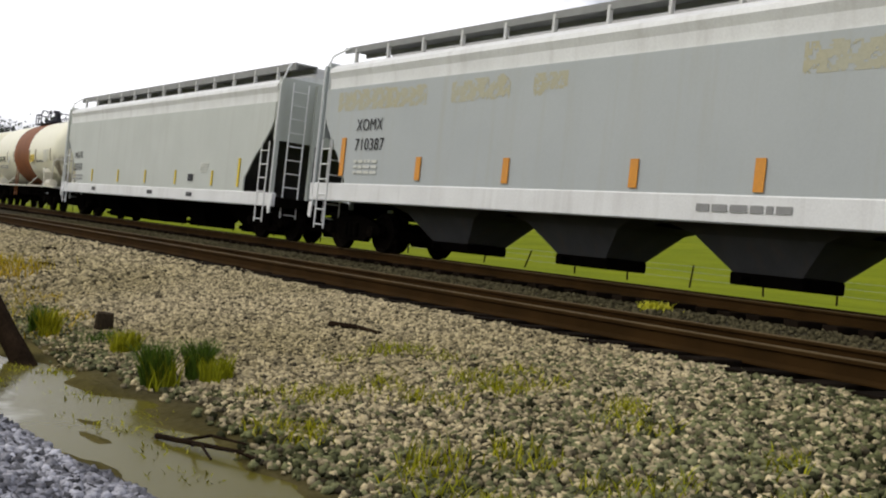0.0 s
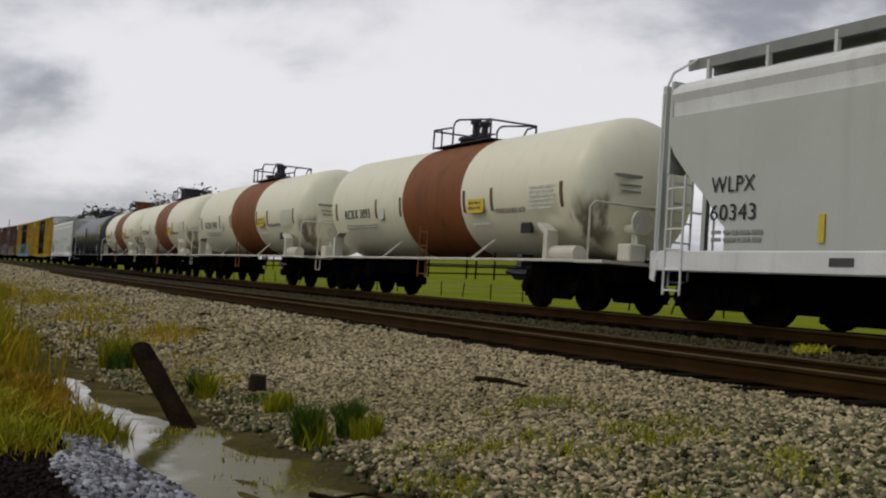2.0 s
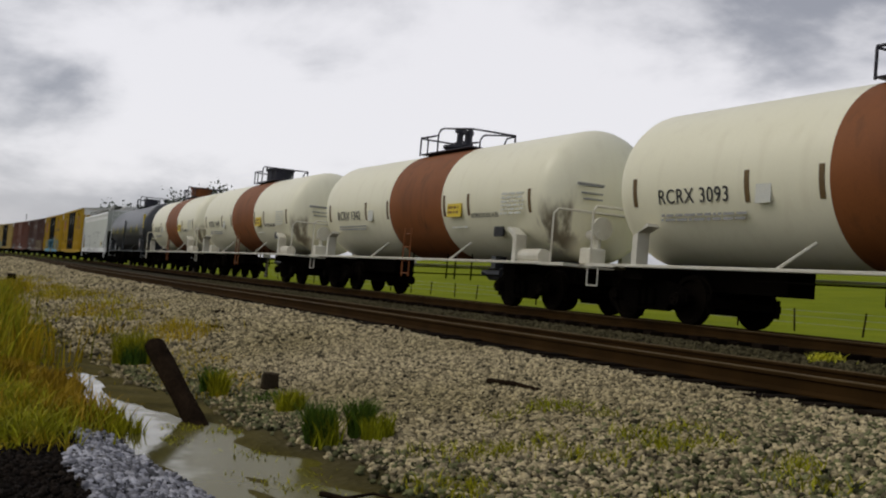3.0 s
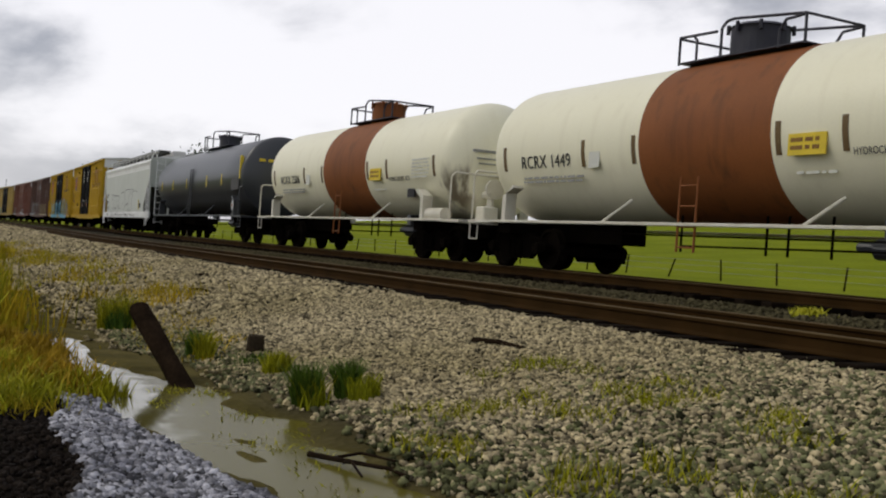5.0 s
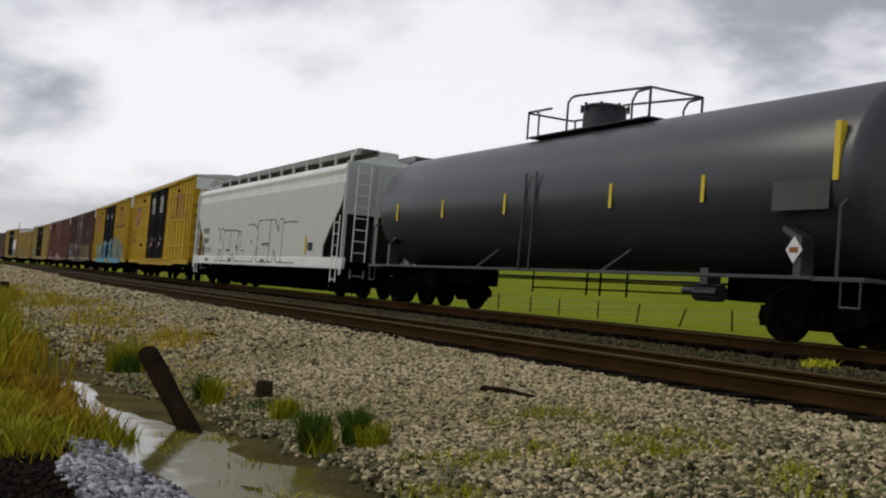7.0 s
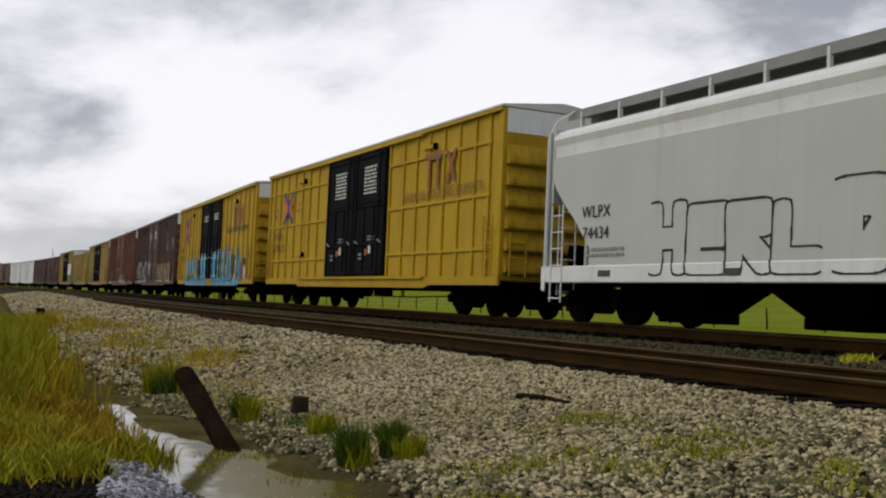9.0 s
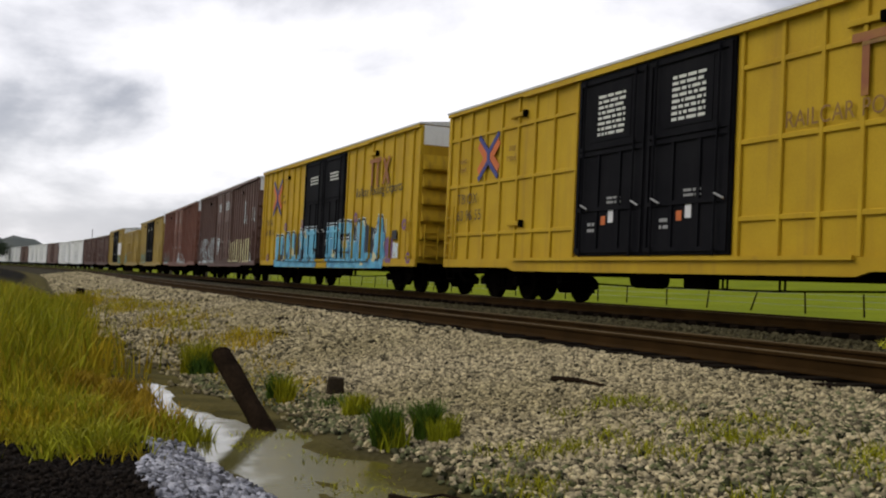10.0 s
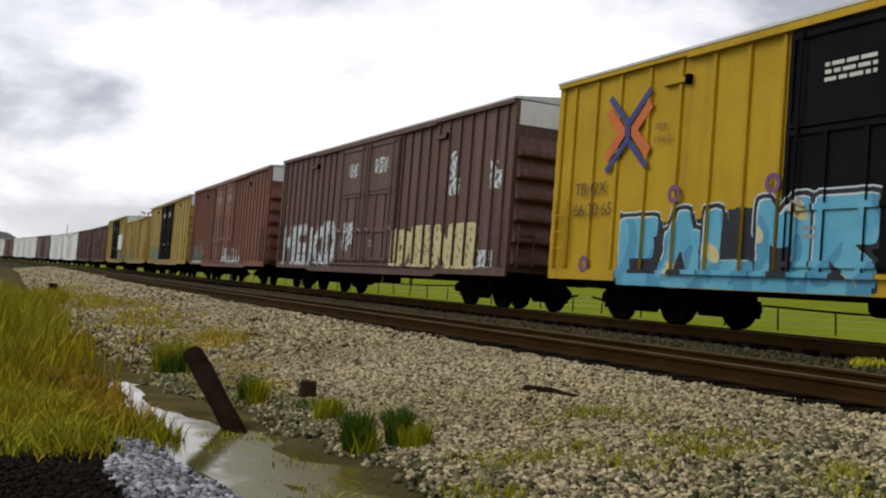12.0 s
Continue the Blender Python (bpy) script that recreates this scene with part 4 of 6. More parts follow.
# ---- covered hoppers ----
def hopper(label, paint, half, bays, top=4.0, board=4.43, outlet=0.18, cut=1.0, sill=(0.80, 1.14), gate=0.56, edge=0.17, turning=True, name="covered_hopper"):
    car = thing(name, label, "hopper car", "cars of the freight train")
    W = 1.60
    body_end = half - 0.35
    # side sheets, cut away in a curve at their lower ends
    arc = [(0.0, 2.95), (0.12, 2.75), (0.45, 2.42), (0.95, 2.0), (1.3, 1.6), (1.42, 1.5), (1.42, sill[1] - 0.02)]
    o = [(-body_end + a * cut, z) for a, z in arc] + [(body_end - a * cut, z) for a, z in arc[::-1]] + [(body_end, top - 0.6), (-body_end, top - 0.6)]
    for s in (-1, 1):
        bm = prism(bmesh.new(), o, s * (W - 0.02), s * (W - 0.06))
        part("side_sheet", bm, paint, car)
    # shoulder curving in to the roof
    bm = bmesh.new()
    prof = [(W - 0.02, top - 0.62), (W - 0.065, top - 0.60), (W - 0.05, top - 0.36), (W - 0.0, top - 0.22), (W - 0.03, top - 0.13), (W - 0.14, top - 0.04), (W - 0.32, top + 0.03), (0.75, top + 0.16), (0.0, top + 0.20)]
    prof = [(-y, z) for y, z in prof] + [(y, z) for y, z in prof[::-1][1:]]
    ring = [[bm.verts.new((x, y, z)) for y, z in prof] for x in (-body_end, body_end)]
    for i in range(len(prof) - 1):
        bm.faces.new((ring[0][i], ring[0][i + 1], ring[1][i + 1], ring[1][i]))
    for r in ring:
        bm.faces.new(r)
    bmesh.ops.recalc_face_normals(bm, faces=bm.faces)
    # White in place of the body paint puts the shoulder's lit strip into colour.
    part("roof", bm, M["sill"], car, "roof whitened for its lit shoulder")
    # roof running boards on brackets, and hatches
    for s in (-1, 1):
        bm = bmesh.new()
        y0, y1 = sorted((s * 0.62, s * 1.18))
        box(bm, -body_end - 0.1, body_end + 0.1, y0, y1, board - 0.035, board)
        rb = part("running_board", bm, M["boards"], car, "grey grating running board")
        for yy in (y0, y1):
            part("board_edge", box(bmesh.new(), -body_end - 0.1, body_end + 0.1, yy - 0.02, yy + 0.02, board - edge, board + 0.01), M["boards"], rb)
        for x in np.arange(-body_end + 0.4, body_end, 1.35):
            part("bracket", box(bmesh.new(), x - 0.03, x + 0.03, s * 1.17 - 0.04, s * 1.17 + 0.04, top - 0.05, board - 0.04), M["roof"], car)
    part("hatch_cover", box(bmesh.new(), -body_end + 0.5, body_end - 0.5, -0.34, 0.34, top + 0.16, board + 0.08, 0.05), M["roof"], car)
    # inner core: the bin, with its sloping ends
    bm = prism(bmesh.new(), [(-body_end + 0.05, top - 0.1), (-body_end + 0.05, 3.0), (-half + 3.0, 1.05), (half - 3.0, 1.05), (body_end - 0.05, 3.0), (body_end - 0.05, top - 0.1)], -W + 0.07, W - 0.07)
    # Dark grey puts the shade behind the cut side sheets into the colour.
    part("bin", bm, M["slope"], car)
    # side sills
    for s in (-1, 1):
        y0, y1 = sorted((s * (W - 0.12), s * W))
        part("side_sill", box(bmesh.new(), -half, half, y0, y1, sill[0], sill[1], 0.02), M["sill"], car, "white side sill")
    bm = box(bmesh.new(), -half - 0.3, half + 0.3, -0.32, 0.32, sill[0] - 0.02, sill[0] + 0.14)
    for s in (-1, 1):
        box(bm, s * half - 0.12, s * half + 0.12, -W + 0.1, W - 0.1, 0.80, 1.04)
    box(bm, -half + 0.1, half - 0.1, -1.35, 1.35, sill[0] + 0.08, sill[0] + 0.20)
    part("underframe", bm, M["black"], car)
    # ends: plates, posts, ladders, platforms
    for s in (-1, 1):
        x = s * (half - 0.16)
        e = s * (body_end + 0.01)
        part("end_plate", box(bmesh.new(), min(e, e + s * 0.06), max(e, e + s * 0.06), -W + 0.04, W - 0.04, 2.45, top + 0.02), paint, car)
        for y in (-W + 0.05, W - 0.05, -0.55, 0.55):
            part("end_post", box(bmesh.new(), x - 0.05, x + 0.05, y - 0.045, y + 0.045, 0.9, top - 0.05), paint, car)
        ladder(car, s * (half - 0.12), -W + 0.55, 0.55, top - 0.1, M["sill"], along="y")
        ladder(car, s * (half - 0.62), -W - 0.01, 0.40, 2.4, M["sill"])
        bm = bmesh.new()
        tube(bm, [(s * (half - 0.14), -W, 1.1), (s * (half - 0.14), -W, top - 0.2), (s * (half - 0.18), -W + 0.15, top + 0.2), (s * (half - 0.5), -W + 0.4, board)], 0.024)
        part("hand_rail", bm, M["sill"], car)
        bm = bmesh.new()
        prism(bm, [(s * (half - 0.22), 0.98), (s * (half - 0.05), 0.98), (s * (half - 0.05), 0.66), (s * (half - 0.16), 0.62)], -W - 0.012, -W + 0.02)
        part("jacking_pad", bm, M["sill"], car)
    # discharge bays
    for x in bays:
        pitch = abs(bays[1] - bays[0])
        bm = bmesh.new()
        tw, bw = pitch / 2 - 0.05, gate
        zt = sill[0] + 0.12
        t = [bm.verts.new((x + i * tw, j * 1.10, zt)) for i, j in ((-1, -1), (1, -1), (1, 1), (-1, 1))]
        m1 = [bm.verts.new((x + i * (bw + (tw - bw) * 0.42), j * 0.80, outlet + 0.12 + (zt - outlet) * 0.58)) for i, j in ((-1, -1), (1, -1), (1, 1), (-1, 1))]
        q = [bm.verts.new((x + i * bw, j * 0.48, outlet + 0.12)) for i, j in ((-1, -1), (1, -1), (1, 1), (-1, 1))]
        for a, b in ((t, m1), (m1, q)):
            for i in range(4):
                bm.faces.new((a[i], a[(i + 1) % 4], b[(i + 1) % 4], b[i]))
        bm.faces.new(t[::-1])
        bm.faces.new(q)
        bmesh.ops.recalc_face_normals(bm, faces=bm.faces)
        # Bays are coloured dark to hold the shade below the sill.
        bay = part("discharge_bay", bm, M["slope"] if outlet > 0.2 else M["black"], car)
        part("outlet_gate", box(bmesh.new(), x - bw - 0.05, x + bw + 0.05, -0.5, 0.5, outlet - 0.06, outlet + 0.14, 0.03), M["black"], bay)
        part("gate_shaft", bar(bmesh.new(), (x - bw * 0.5, -0.7, outlet + 0.04), (x - bw * 0.5, 0.6, outlet + 0.04), 0.05), M["black"], bay)
    for x in (-half + 1.2, half - 1.2):
        bogie(car, x, turning)
    couplers(car, half + 0.1)
    return car


# ---- tank cars ----
def tank_shell(bm, x0, x1, r, head, z, seg=64):
    prof = [(x0 - head * math.sin(radians(a)), r * math.cos(radians(a))) for a in (90, 84, 76, 66, 54, 42, 30, 18, 8)]
    prof += [(x0 + (x1 - x0) * k / 6, r) for k in range(7)]
    prof += [(x1 + head * math.sin(radians(a)), r * math.cos(radians(a))) for a in (8, 18, 30, 42, 54, 66, 76, 84, 90)]
    return lathe(bm, prof, seg, z)


def tank_frame(car, half, trim, saddles, bogies, steps):
    W = 1.55
    for s in (-1, 1):
        y0, y1 = sorted((s * (W - 0.10), s * W))
        part("side_sill", box(bmesh.new(), -half + 0.9, half - 0.9, y0, y1, 0.93, 0.985, 0.008), trim, car)
    for s in (-1, 1):
        a, b = sorted((s * (half + 0.3), s * (half - 4.0)))
        bm = box(bmesh.new(), a, b, -0.30, 0.30, 0.60, 1.06)
        k = bogies[0] if s < 0 else bogies[1]
        box(bm, k - 0.25, k + 0.25, -1.4, 1.4, 0.72, 0.95)
        part("stub_sill", bm, M["black"], car)
    for s in (-1, 1):
        part("end_platform", box(bmesh.new(), min(s * half, s * (half - 0.95)), max(s * half, s * (half - 0.95)), -W, W, 0.92, 0.98), trim, car)
        # saddle brackets that carry the shell
        for y in (-1, 1):
            bm = bmesh.new()
            x = saddles[0] if s < 0 else saddles[1]
            prism(bm, [(x - 0.07, 0.98), (x + 0.07, 0.98), (x + 0.07, 1.55), (x - s * 0.30, 1.72), (x - s * 0.34, 1.66), (x - 0.07, 1.5)], y * (W - 0.02), y * (W - 0.28))
            part("saddle_bracket", bm, trim, car)
        for x in (s * 2.4,):
            part("strut", bar(bmesh.new(), (x - 0.0, -W + 0.04, 0.97), (x + 0.45, -W + 0.35, 1.40), 0.03, 6), trim, car)
        # hand rail across the end
        bm = bmesh.new()
        x1 = s * (half - (0.12 if s < 0 else 0.52))
        tube(bm, [(x1, -W + 0.03, 0.97), (x1, -W + 0.03, 1.98), (x1 + s * 0.03, -W + 0.12, 2.08), (x1 + s * 0.03, W - 0.12, 2.08), (x1, W - 0.03, 1.98), (x1, W - 0.03, 0.97)], 0.024)
        part("end_rail", bm, trim, car)
        if s in steps:
            bm = bmesh.new()
            x0 = s * (half - 0.08)
            tube(bm, [(x0, -W + 0.02, 0.95), (x0, -W + 0.02, 0.56), (x0 - s * 0.34, -W + 0.02, 0.56), (x0 - s * 0.34, -W + 0.02, 0.95)], 0.015)
            part("step", bm, trim, car)
    # brake rodding slung below
    bm = bmesh.new()
    bar(bm, (-half + 3.9, -0.9, 0.80), (half - 3.6, -0.9, 0.80), 0.018, 6)
    bar(bm, (-0.9, -0.9, 0.62), (half - 3.6, -0.9, 0.66), 0.018, 6)
    for x in (-0.9, 1.1, 1.55, 2.4):
        bar(bm, (x, -0.9, 0.52), (x, -0.9, 1.15), 0.022, 6)
    part("brake_rodding", bm, M["black"], car)
    bm = bmesh.new()
    bar(bm, (half - 4.3, -0.7, 0.70), (half - 3.7, -0.7, 0.70), 0.15, 12)
    bar(bm, (half - 4.6, -0.75, 0.72), (half - 4.3, -0.75, 0.72), 0.07, 8)
    box(bm, half - 4.1, half - 3.9, -0.85, -0.55, 0.84, 1.12)
    part("brake_cylinder", bm, M["tankblack"], car)
    for x in bogies:
        bogie(car, x)
    couplers(car, half + 0.05)


def crown(car, x0, x1, z, kind, trim, dome, tall=0.50, wide=0.62):
    """Platform, railing and fittings on the top."""
    part("platform", box(bmesh.new(), x0, x1, -0.66, 0.66, z + 0.02, z + 0.045), trim, car)
    bm = bmesh.new()
    for y in (-0.64, 0.64):
        h = z + tall
        tube(bm, [(x0, y, z), (x0, y, h), (x0 + 0.95, y, h - 0.02)], 0.026)
        tube(bm, [(x0 + 0.45, y, z), (x0 + 0.45, y, h - 0.10), (x0 + 0.35, y, h)], 0.024)
        c = x0 + (x1 - x0) * 0.36
        tube(bm, [(c, y, z), (c, y, h + 0.02), (c + 0.12, y, h + 0.12), (c + 0.3, y, h + 0.14), (x1, y, h - 0.02), (x1, y, z)], 0.026)
        tube(bm, [(x1 - 0.55, y, z), (x1 - 0.55, y, h - 0.22), (x1 - 0.42, y, h - 0.06), (x1 - 0.05, y, h - 0.04)], 0.024)
    for x in (x0, x1):
        tube(bm, [(x, -0.64, z + tall - 0.02), (x, 0.64, z + tall - 0.02)], 0.024)
    part("railing", bm, trim, car, "tubular railing round the fittings")
    cx = (x0 + x1) / 2 - 0.15
    bm = bmesh.new()
    if kind == "valves":
        bar(bm, (cx, 0, z), (cx, 0, z + 0.16), 0.40, 20, 0.52)
        bar(bm, (cx, 0, z + 0.16), (cx, 0, z + 0.22), 0.55, 20)
    else:
        bar(bm, (cx, 0, z - 0.05), (cx, 0, z + 0.56), wide, 28)
        bar(bm, (cx, 0, z + 0.56), (cx, 0, z + 0.62), wide + 0.04, 28, wide - 0.07)
        for a in range(0, 360, 45):
            bar(bm, (cx + (wide + 0.04) * math.cos(radians(a)), (wide + 0.04) * math.sin(radians(a)), z + 0.46), (cx + (wide + 0.04) * math.cos(radians(a)), (wide + 0.04) * math.sin(radians(a)), z + 0.62), 0.035, 6)
    top = part("manway_dome" if kind != "valves" else "valve_cluster", bm, dome, car, smooth=False)
    for dx, h in ((-0.24, 0.74), (0.22, 0.64)) if kind == "valves" else ():
        bm = bmesh.new()
        bar(bm, (cx + dx, 0, z + 0.2), (cx + dx, 0, z + h), 0.09, 10)
        bar(bm, (cx + dx, 0, z + h - 0.10), (cx + dx, 0, z + h), 0.15, 10)
        bar(bm, (cx + dx, 0, z + 0.26), (cx + dx, 0, z + 0.36), 0.15, 10)
        part("valve", bm, dome, top)


def cream_tank(label, number, kind, dome):
    car = thing("tank_car", label, "tank car", "cars of the freight train")
    half, R, Z = 7.35, 1.45, 2.48
    shell = part("tank_shell", tank_shell(bmesh.new(), -6.35, 6.05, R, 0.82, Z), M["cream"], car, smooth=True)
    part("painted_band", lathe(bmesh.new(), [(-1.57, R - 0.02), (-1.57, R + 0.006), (1.57, R + 0.006), (1.57, R - 0.02)], 64, Z), M["band"], car, "rust-brown painted band", smooth=True)
    tank_frame(car, half, M["creamtrim"], (-5.87, 5.38), (-6.02, 5.02), (-1,))
    crown(car, -1.6, 1.35, Z + R - 0.06, kind, M["grating"], dome, wide=0.50)
    y = lambda z: -math.sqrt(max(0.0, R * R - (z - Z) ** 2)) - 0.012
    ladder(car, -0.1, -R - 0.05, 0.50, 1.75, M["band"])
    # stiffener and reflector marks on the shell
    for x in (-6.1, -3.25, -1.72, 1.72, 2.97, 5.7):
        strip = lathe(bmesh.new(), [(x - 0.05, R - 0.02), (x - 0.05, R + 0.012), (x + 0.05, R + 0.012), (x + 0.05, R - 0.02)], 8, Z, 178, 198)
        part("reflector", strip, M["mark_brown"], shell)
    lettering(number, 0.36, -5.45, y(2.06) - 0.010, 2.06, M["ink"], shell, 1.75, tilt=10)
    marks(-5.4, -3.3, y(1.92) - 0.003, 1.74, 1.90, 2, M["inkgrey"], shell)
    plate("placard", 1.95, 2.66, 2.0, 2.32, y(2.3), M["lemon"], shell, "yellow warning panel", 0.012)
    marks(2.0, 2.6, y(2.3) - 0.014, 2.05, 2.28, 2, M["brownink"], shell)
    lettering("HYDROCHLORIC ACID", 0.15, 3.1, y(1.97) - 0.022, 1.97, M["ink"], shell, 1.25, tilt=14)
    marks(2.0, 2.75, y(1.80), 1.72, 1.80, 1, M["fadeblue"], shell)
    marks(4.55, 5.5, y(2.3) - 0.012, 1.98, 2.5, 6, M["fadeblue"], shell)
    plate("label_panel", 4.0, 4.40, 1.54, 1.76, y(1.68) - 0.015, M["ink"], shell, thick=0.03)
    # air reservoir on the sill
    part("air_reservoir", bar(bmesh.new(), (half - 1.95, -1.33, 1.10), (half - 1.05, -1.33, 1.10), 0.16, 16), M["creamtrim"], car)
    # stencilled panel, head lettering, and rust run from the end valve
    plate("stencil_panel", -3.05, -2.72, 2.0, 2.3, y(2.2) + 0.003, M["fadeblue"], shell, thick=0.006)
    for k, (z, w) in enumerate(((2.62, 0.85), (2.46, 0.62), (2.34, 0.5))):
        h = math.acos(min(1.0, math.hypot(0.55, z - Z) / R))
        part("head_lettering", box(bmesh.new(), 6.05 + 0.82 * math.sin(h) - 0.02, 6.05 + 0.82 * math.sin(h) + 0.035, -0.55 - w / 2, -0.55 + w / 2, z, z + (0.06 if k == 0 else 0.03)), M["inkgrey"], shell)
    bm = bmesh.new()
    bar(bm, (6.75, -0.55, 1.62), (7.15, -0.55, 1.62), 0.10, 10)
    bar(bm, (6.95, -0.55, 1.30), (6.95, -0.55, 1.95), 0.045, 8)
    box(bm, 6.7, 7.1, -0.75, -0.35, 1.0, 1.34, 0.03)
    part("end_valve", bm, M["creamtrim"], car, "grimy end valve")
    # brake wheel and stand at the end
    bm = bmesh.new()
    bar(bm, (half - 0.35, -0.5, 0.98), (half - 0.35, -0.5, 1.9), 0.06, 8)
    bar(bm, (half - 0.28, -0.5, 1.75), (half - 0.22, -0.5, 1.75), 0.24, 16)
    part("brake_stand", bm, M["creamtrim"], car)
    return car


def black_tank(label):
    car = thing("tank_car", label, "tank car", "cars of the freight train")
    half, R, Z = 8.45, 1.50, 2.53
    shell = part("tank_shell", tank_shell(bmesh.new(), -8.0, 8.0, R, 0.42, Z, 72), M["tankblack"], car, smooth=True)
    tank_frame(car, half, M["tankblack"], (-7.2, 7.2), (-7.2, 7.2), (-1, 1))
    crown(car, -2.05, 2.35, Z + R - 0.05, "dome", M["grating"], M["grating"], 0.62, 0.46)
    y = lambda z: -math.sqrt(max(0.0, R * R - (z - Z) ** 2)) - 0.012
    for x in (-6.9, -4.3, -1.35, 2.5, 5.03):
        plate("reflector", x - 0.04, x + 0.04, 2.15, 2.6, y(2.4), M["lemon"], shell)
    plate("reflector", 7.75, 7.85, 2.35, 3.2, y(2.9), M["lemon"], shell, thick=0.06)
    plate("stencil_panel", 6.6, 7.7, 1.95, 2.4, y(2.4) + 0.004, M["slope"], shell)
    for x in (-0.5, -0.1):
        part("ladder_rail", bar(bmesh.new(), (x, -R - 0.06, 0.95), (x, -R - 0.02, 3.0), 0.025, 6), M["tankblack"], car)
    bm = bmesh.new()
    prism(bm, [(7.15, 1.16), (7.31, 1.36), (7.15, 1.56), (6.99, 1.36)], -1.56, -1.54)
    part("hazard_placard", bm, M["white"], car, "white diamond placard")
    plate("placard_mark", 7.07, 7.23, 1.32, 1.40, -1.563, M["redmark"], car, thick=0.004)
    bm = bmesh.new()
    for a in (-0.95, -0.62, -0.30):
        box(bm, 8.335, 8.372, a, a + 0.22, 3.02, 3.12)
    tagged(part("small_lettering", bm, M["lemon"], shell), kind="stuff")
    return car


# ---- the cars, front to back; x of each centre at the reference time ----
TRAIN = []


def place(car, x0):
    TRAIN.append((car, x0))
    return car


# first hopper
c = place(hopper("dusty light grey covered hopper with orange reflectors", M["greyold"], 10.0, (-5.85, -1.95, 1.95, 5.85), top=4.14, board=4.56, outlet=0.26, cut=0.8, sill=(1.02, 1.42), gate=0.60, edge=0.12), 118.4)
for x, z0, z1 in ((-8.65, 1.58, 2.42), (-5.65, 1.52, 1.98), (-2.90, 1.50, 1.95), (0.20, 1.48, 1.92), (2.52, 1.46, 1.92), (5.4, 1.46, 1.92)):
    plate("reflector", x - 0.085, x + 0.085, z0, z1, -1.60, M["orange"], c)
lettering("XOMX", 0.36, -8.18, -1.60, 2.56, M["ink"], c, 1.05)
lettering("710387", 0.36, -8.18, -1.60, 2.14, M["ink"], c, 1.15)
marks(-8.15, -7.2, -1.60, 1.6, 1.95, 3, M["fadeblue"], c)
marks(1.5, 3.1, -1.612, 1.12, 1.32, 1, M["inkgrey"], c)
M["ochre"] = surface("ochre_stain", (0.45, 0.44, 0.33), (0.47, 0.42, 0.24), 0.6, 0, 1.2, 20)
for k, (a, b) in enumerate(((-9.1, -5.6), (-4.8, -3.0), (-2.4, -1.5), (3.0, 6.4))):
    spray(c, a, b, 2.98, 3.50, 81 + k, M["ochre"], M["ochre"], lambda x, z: -1.579, max(1, int((b - a) / 0.5)), 0.09, cell=0.03, rough=0.45, name="ghost_lettering")

# second hopper
c = place(hopper("pale grey covered hopper with white sill", M["grey"], 9.1, (-5.75, -1.95, 1.95, 5.75), outlet=0.16, cut=1.0), 97.4)
lettering("WLPX", 0.36, -7.66, -1.60, 2.06, M["ink"], c, 0.95)
lettering("60343", 0.36, -7.66, -1.60, 1.62, M["ink"], c, 0.98)
marks(-7.6, -6.5, -1.60, 1.25, 1.48, 2, M["inkgrey"], c)
for x in (-5.37, -2.56, 0.04, 2.6, 5.3):
    plate("reflector", x - 0.05, x + 0.05, 1.25, 1.66, -1.60, M["lemon"], c)
plate("reflector", 6.95, 7.07, 1.25, 2.0, -1.60, M["lemon"], c)
plate("data_panel", 3.6, 3.95, 1.36, 1.56, -1.60, M["ink"], c)
marks(4.4, 5.0, -1.60, 1.6, 1.9, 4, M["fadeblue"], c)
for x in (-5.2, 0.4, 3.6):
    plate("sill_label", x, x + 0.42, 0.92, 1.04, -1.604, M["slope"], c)

# four cream tank cars
place(cream_tank("cream tank car with rust-brown band and dark valves", "RCRX 3093", "valves", M["grating"]), 79.55)
place(cream_tank("cream tank car with rust-brown band and dark valves", "RCRX 1342", "valves", M["grating"]), 64.1)
place(cream_tank("cream tank car with brown band and black dome", "RCRX 1449", "dome", M["grating"]), 48.25)
place(cream_tank("cream tank car with brown band and rust-brown dome", "RCRX 2506", "dome", M["band"]), 33.1)
place(black_tank("long satin black tank car with yellow reflectors"), 15.75)

# third hopper
c = place(hopper("off-white covered hopper with sprayed outlines", M["grey"], 8.95, (-5.75, -1.95, 1.95, 5.75), outlet=0.16, cut=1.0), -3.4)
lettering("WLPX", 0.34, -7.44, -1.60, 2.08, M["ink"], c)
lettering("74434", 0.34, -7.40, -1.60, 1.66, M["ink"], c)
marks(-7.2, -6.0, -1.60, 1.28, 1.5, 2, M["inkgrey"], c)
flat_side = lambda x, z: -1.602 if z < 1.15 else -1.584
spray(c, -5.2, -1.1, 0.84, 2.34, 11, M["ink"], M["ink"], flat_side, 4, 0.21, True, word="HERL", cell=0.015)
spray(c, -0.9, 4.7, 0.84, 2.62, 14, M["ink"], M["ink"], flat_side, 4, 0.30, True, word="DENE", cell=0.015)
plate("reflector", 5.6, 5.72, 1.25, 1.8, -1.60, M["lemon"], c)
plate("data_panel", 5.9, 6.3, 1.35, 1.6, -1.60, M["ink"], c)
for x in (-6.8, -3.2, 1.0):
    plate("sill_label", x, x + 0.40, 0.92, 1.04, -1.604, M["slope"], c)

# yellow box cars
P1 = [s * x for s in (-1, 1) for x in (2.66, 3.64, 4.52, 5.34, 6.22, 7.08, 7.96, 8.7)]
P2 = [s * x for s in (-1, 1) for x in (2.66, 3.47, 4.33, 5.24, 6.17, 7.12, 7.95, 8.76)]
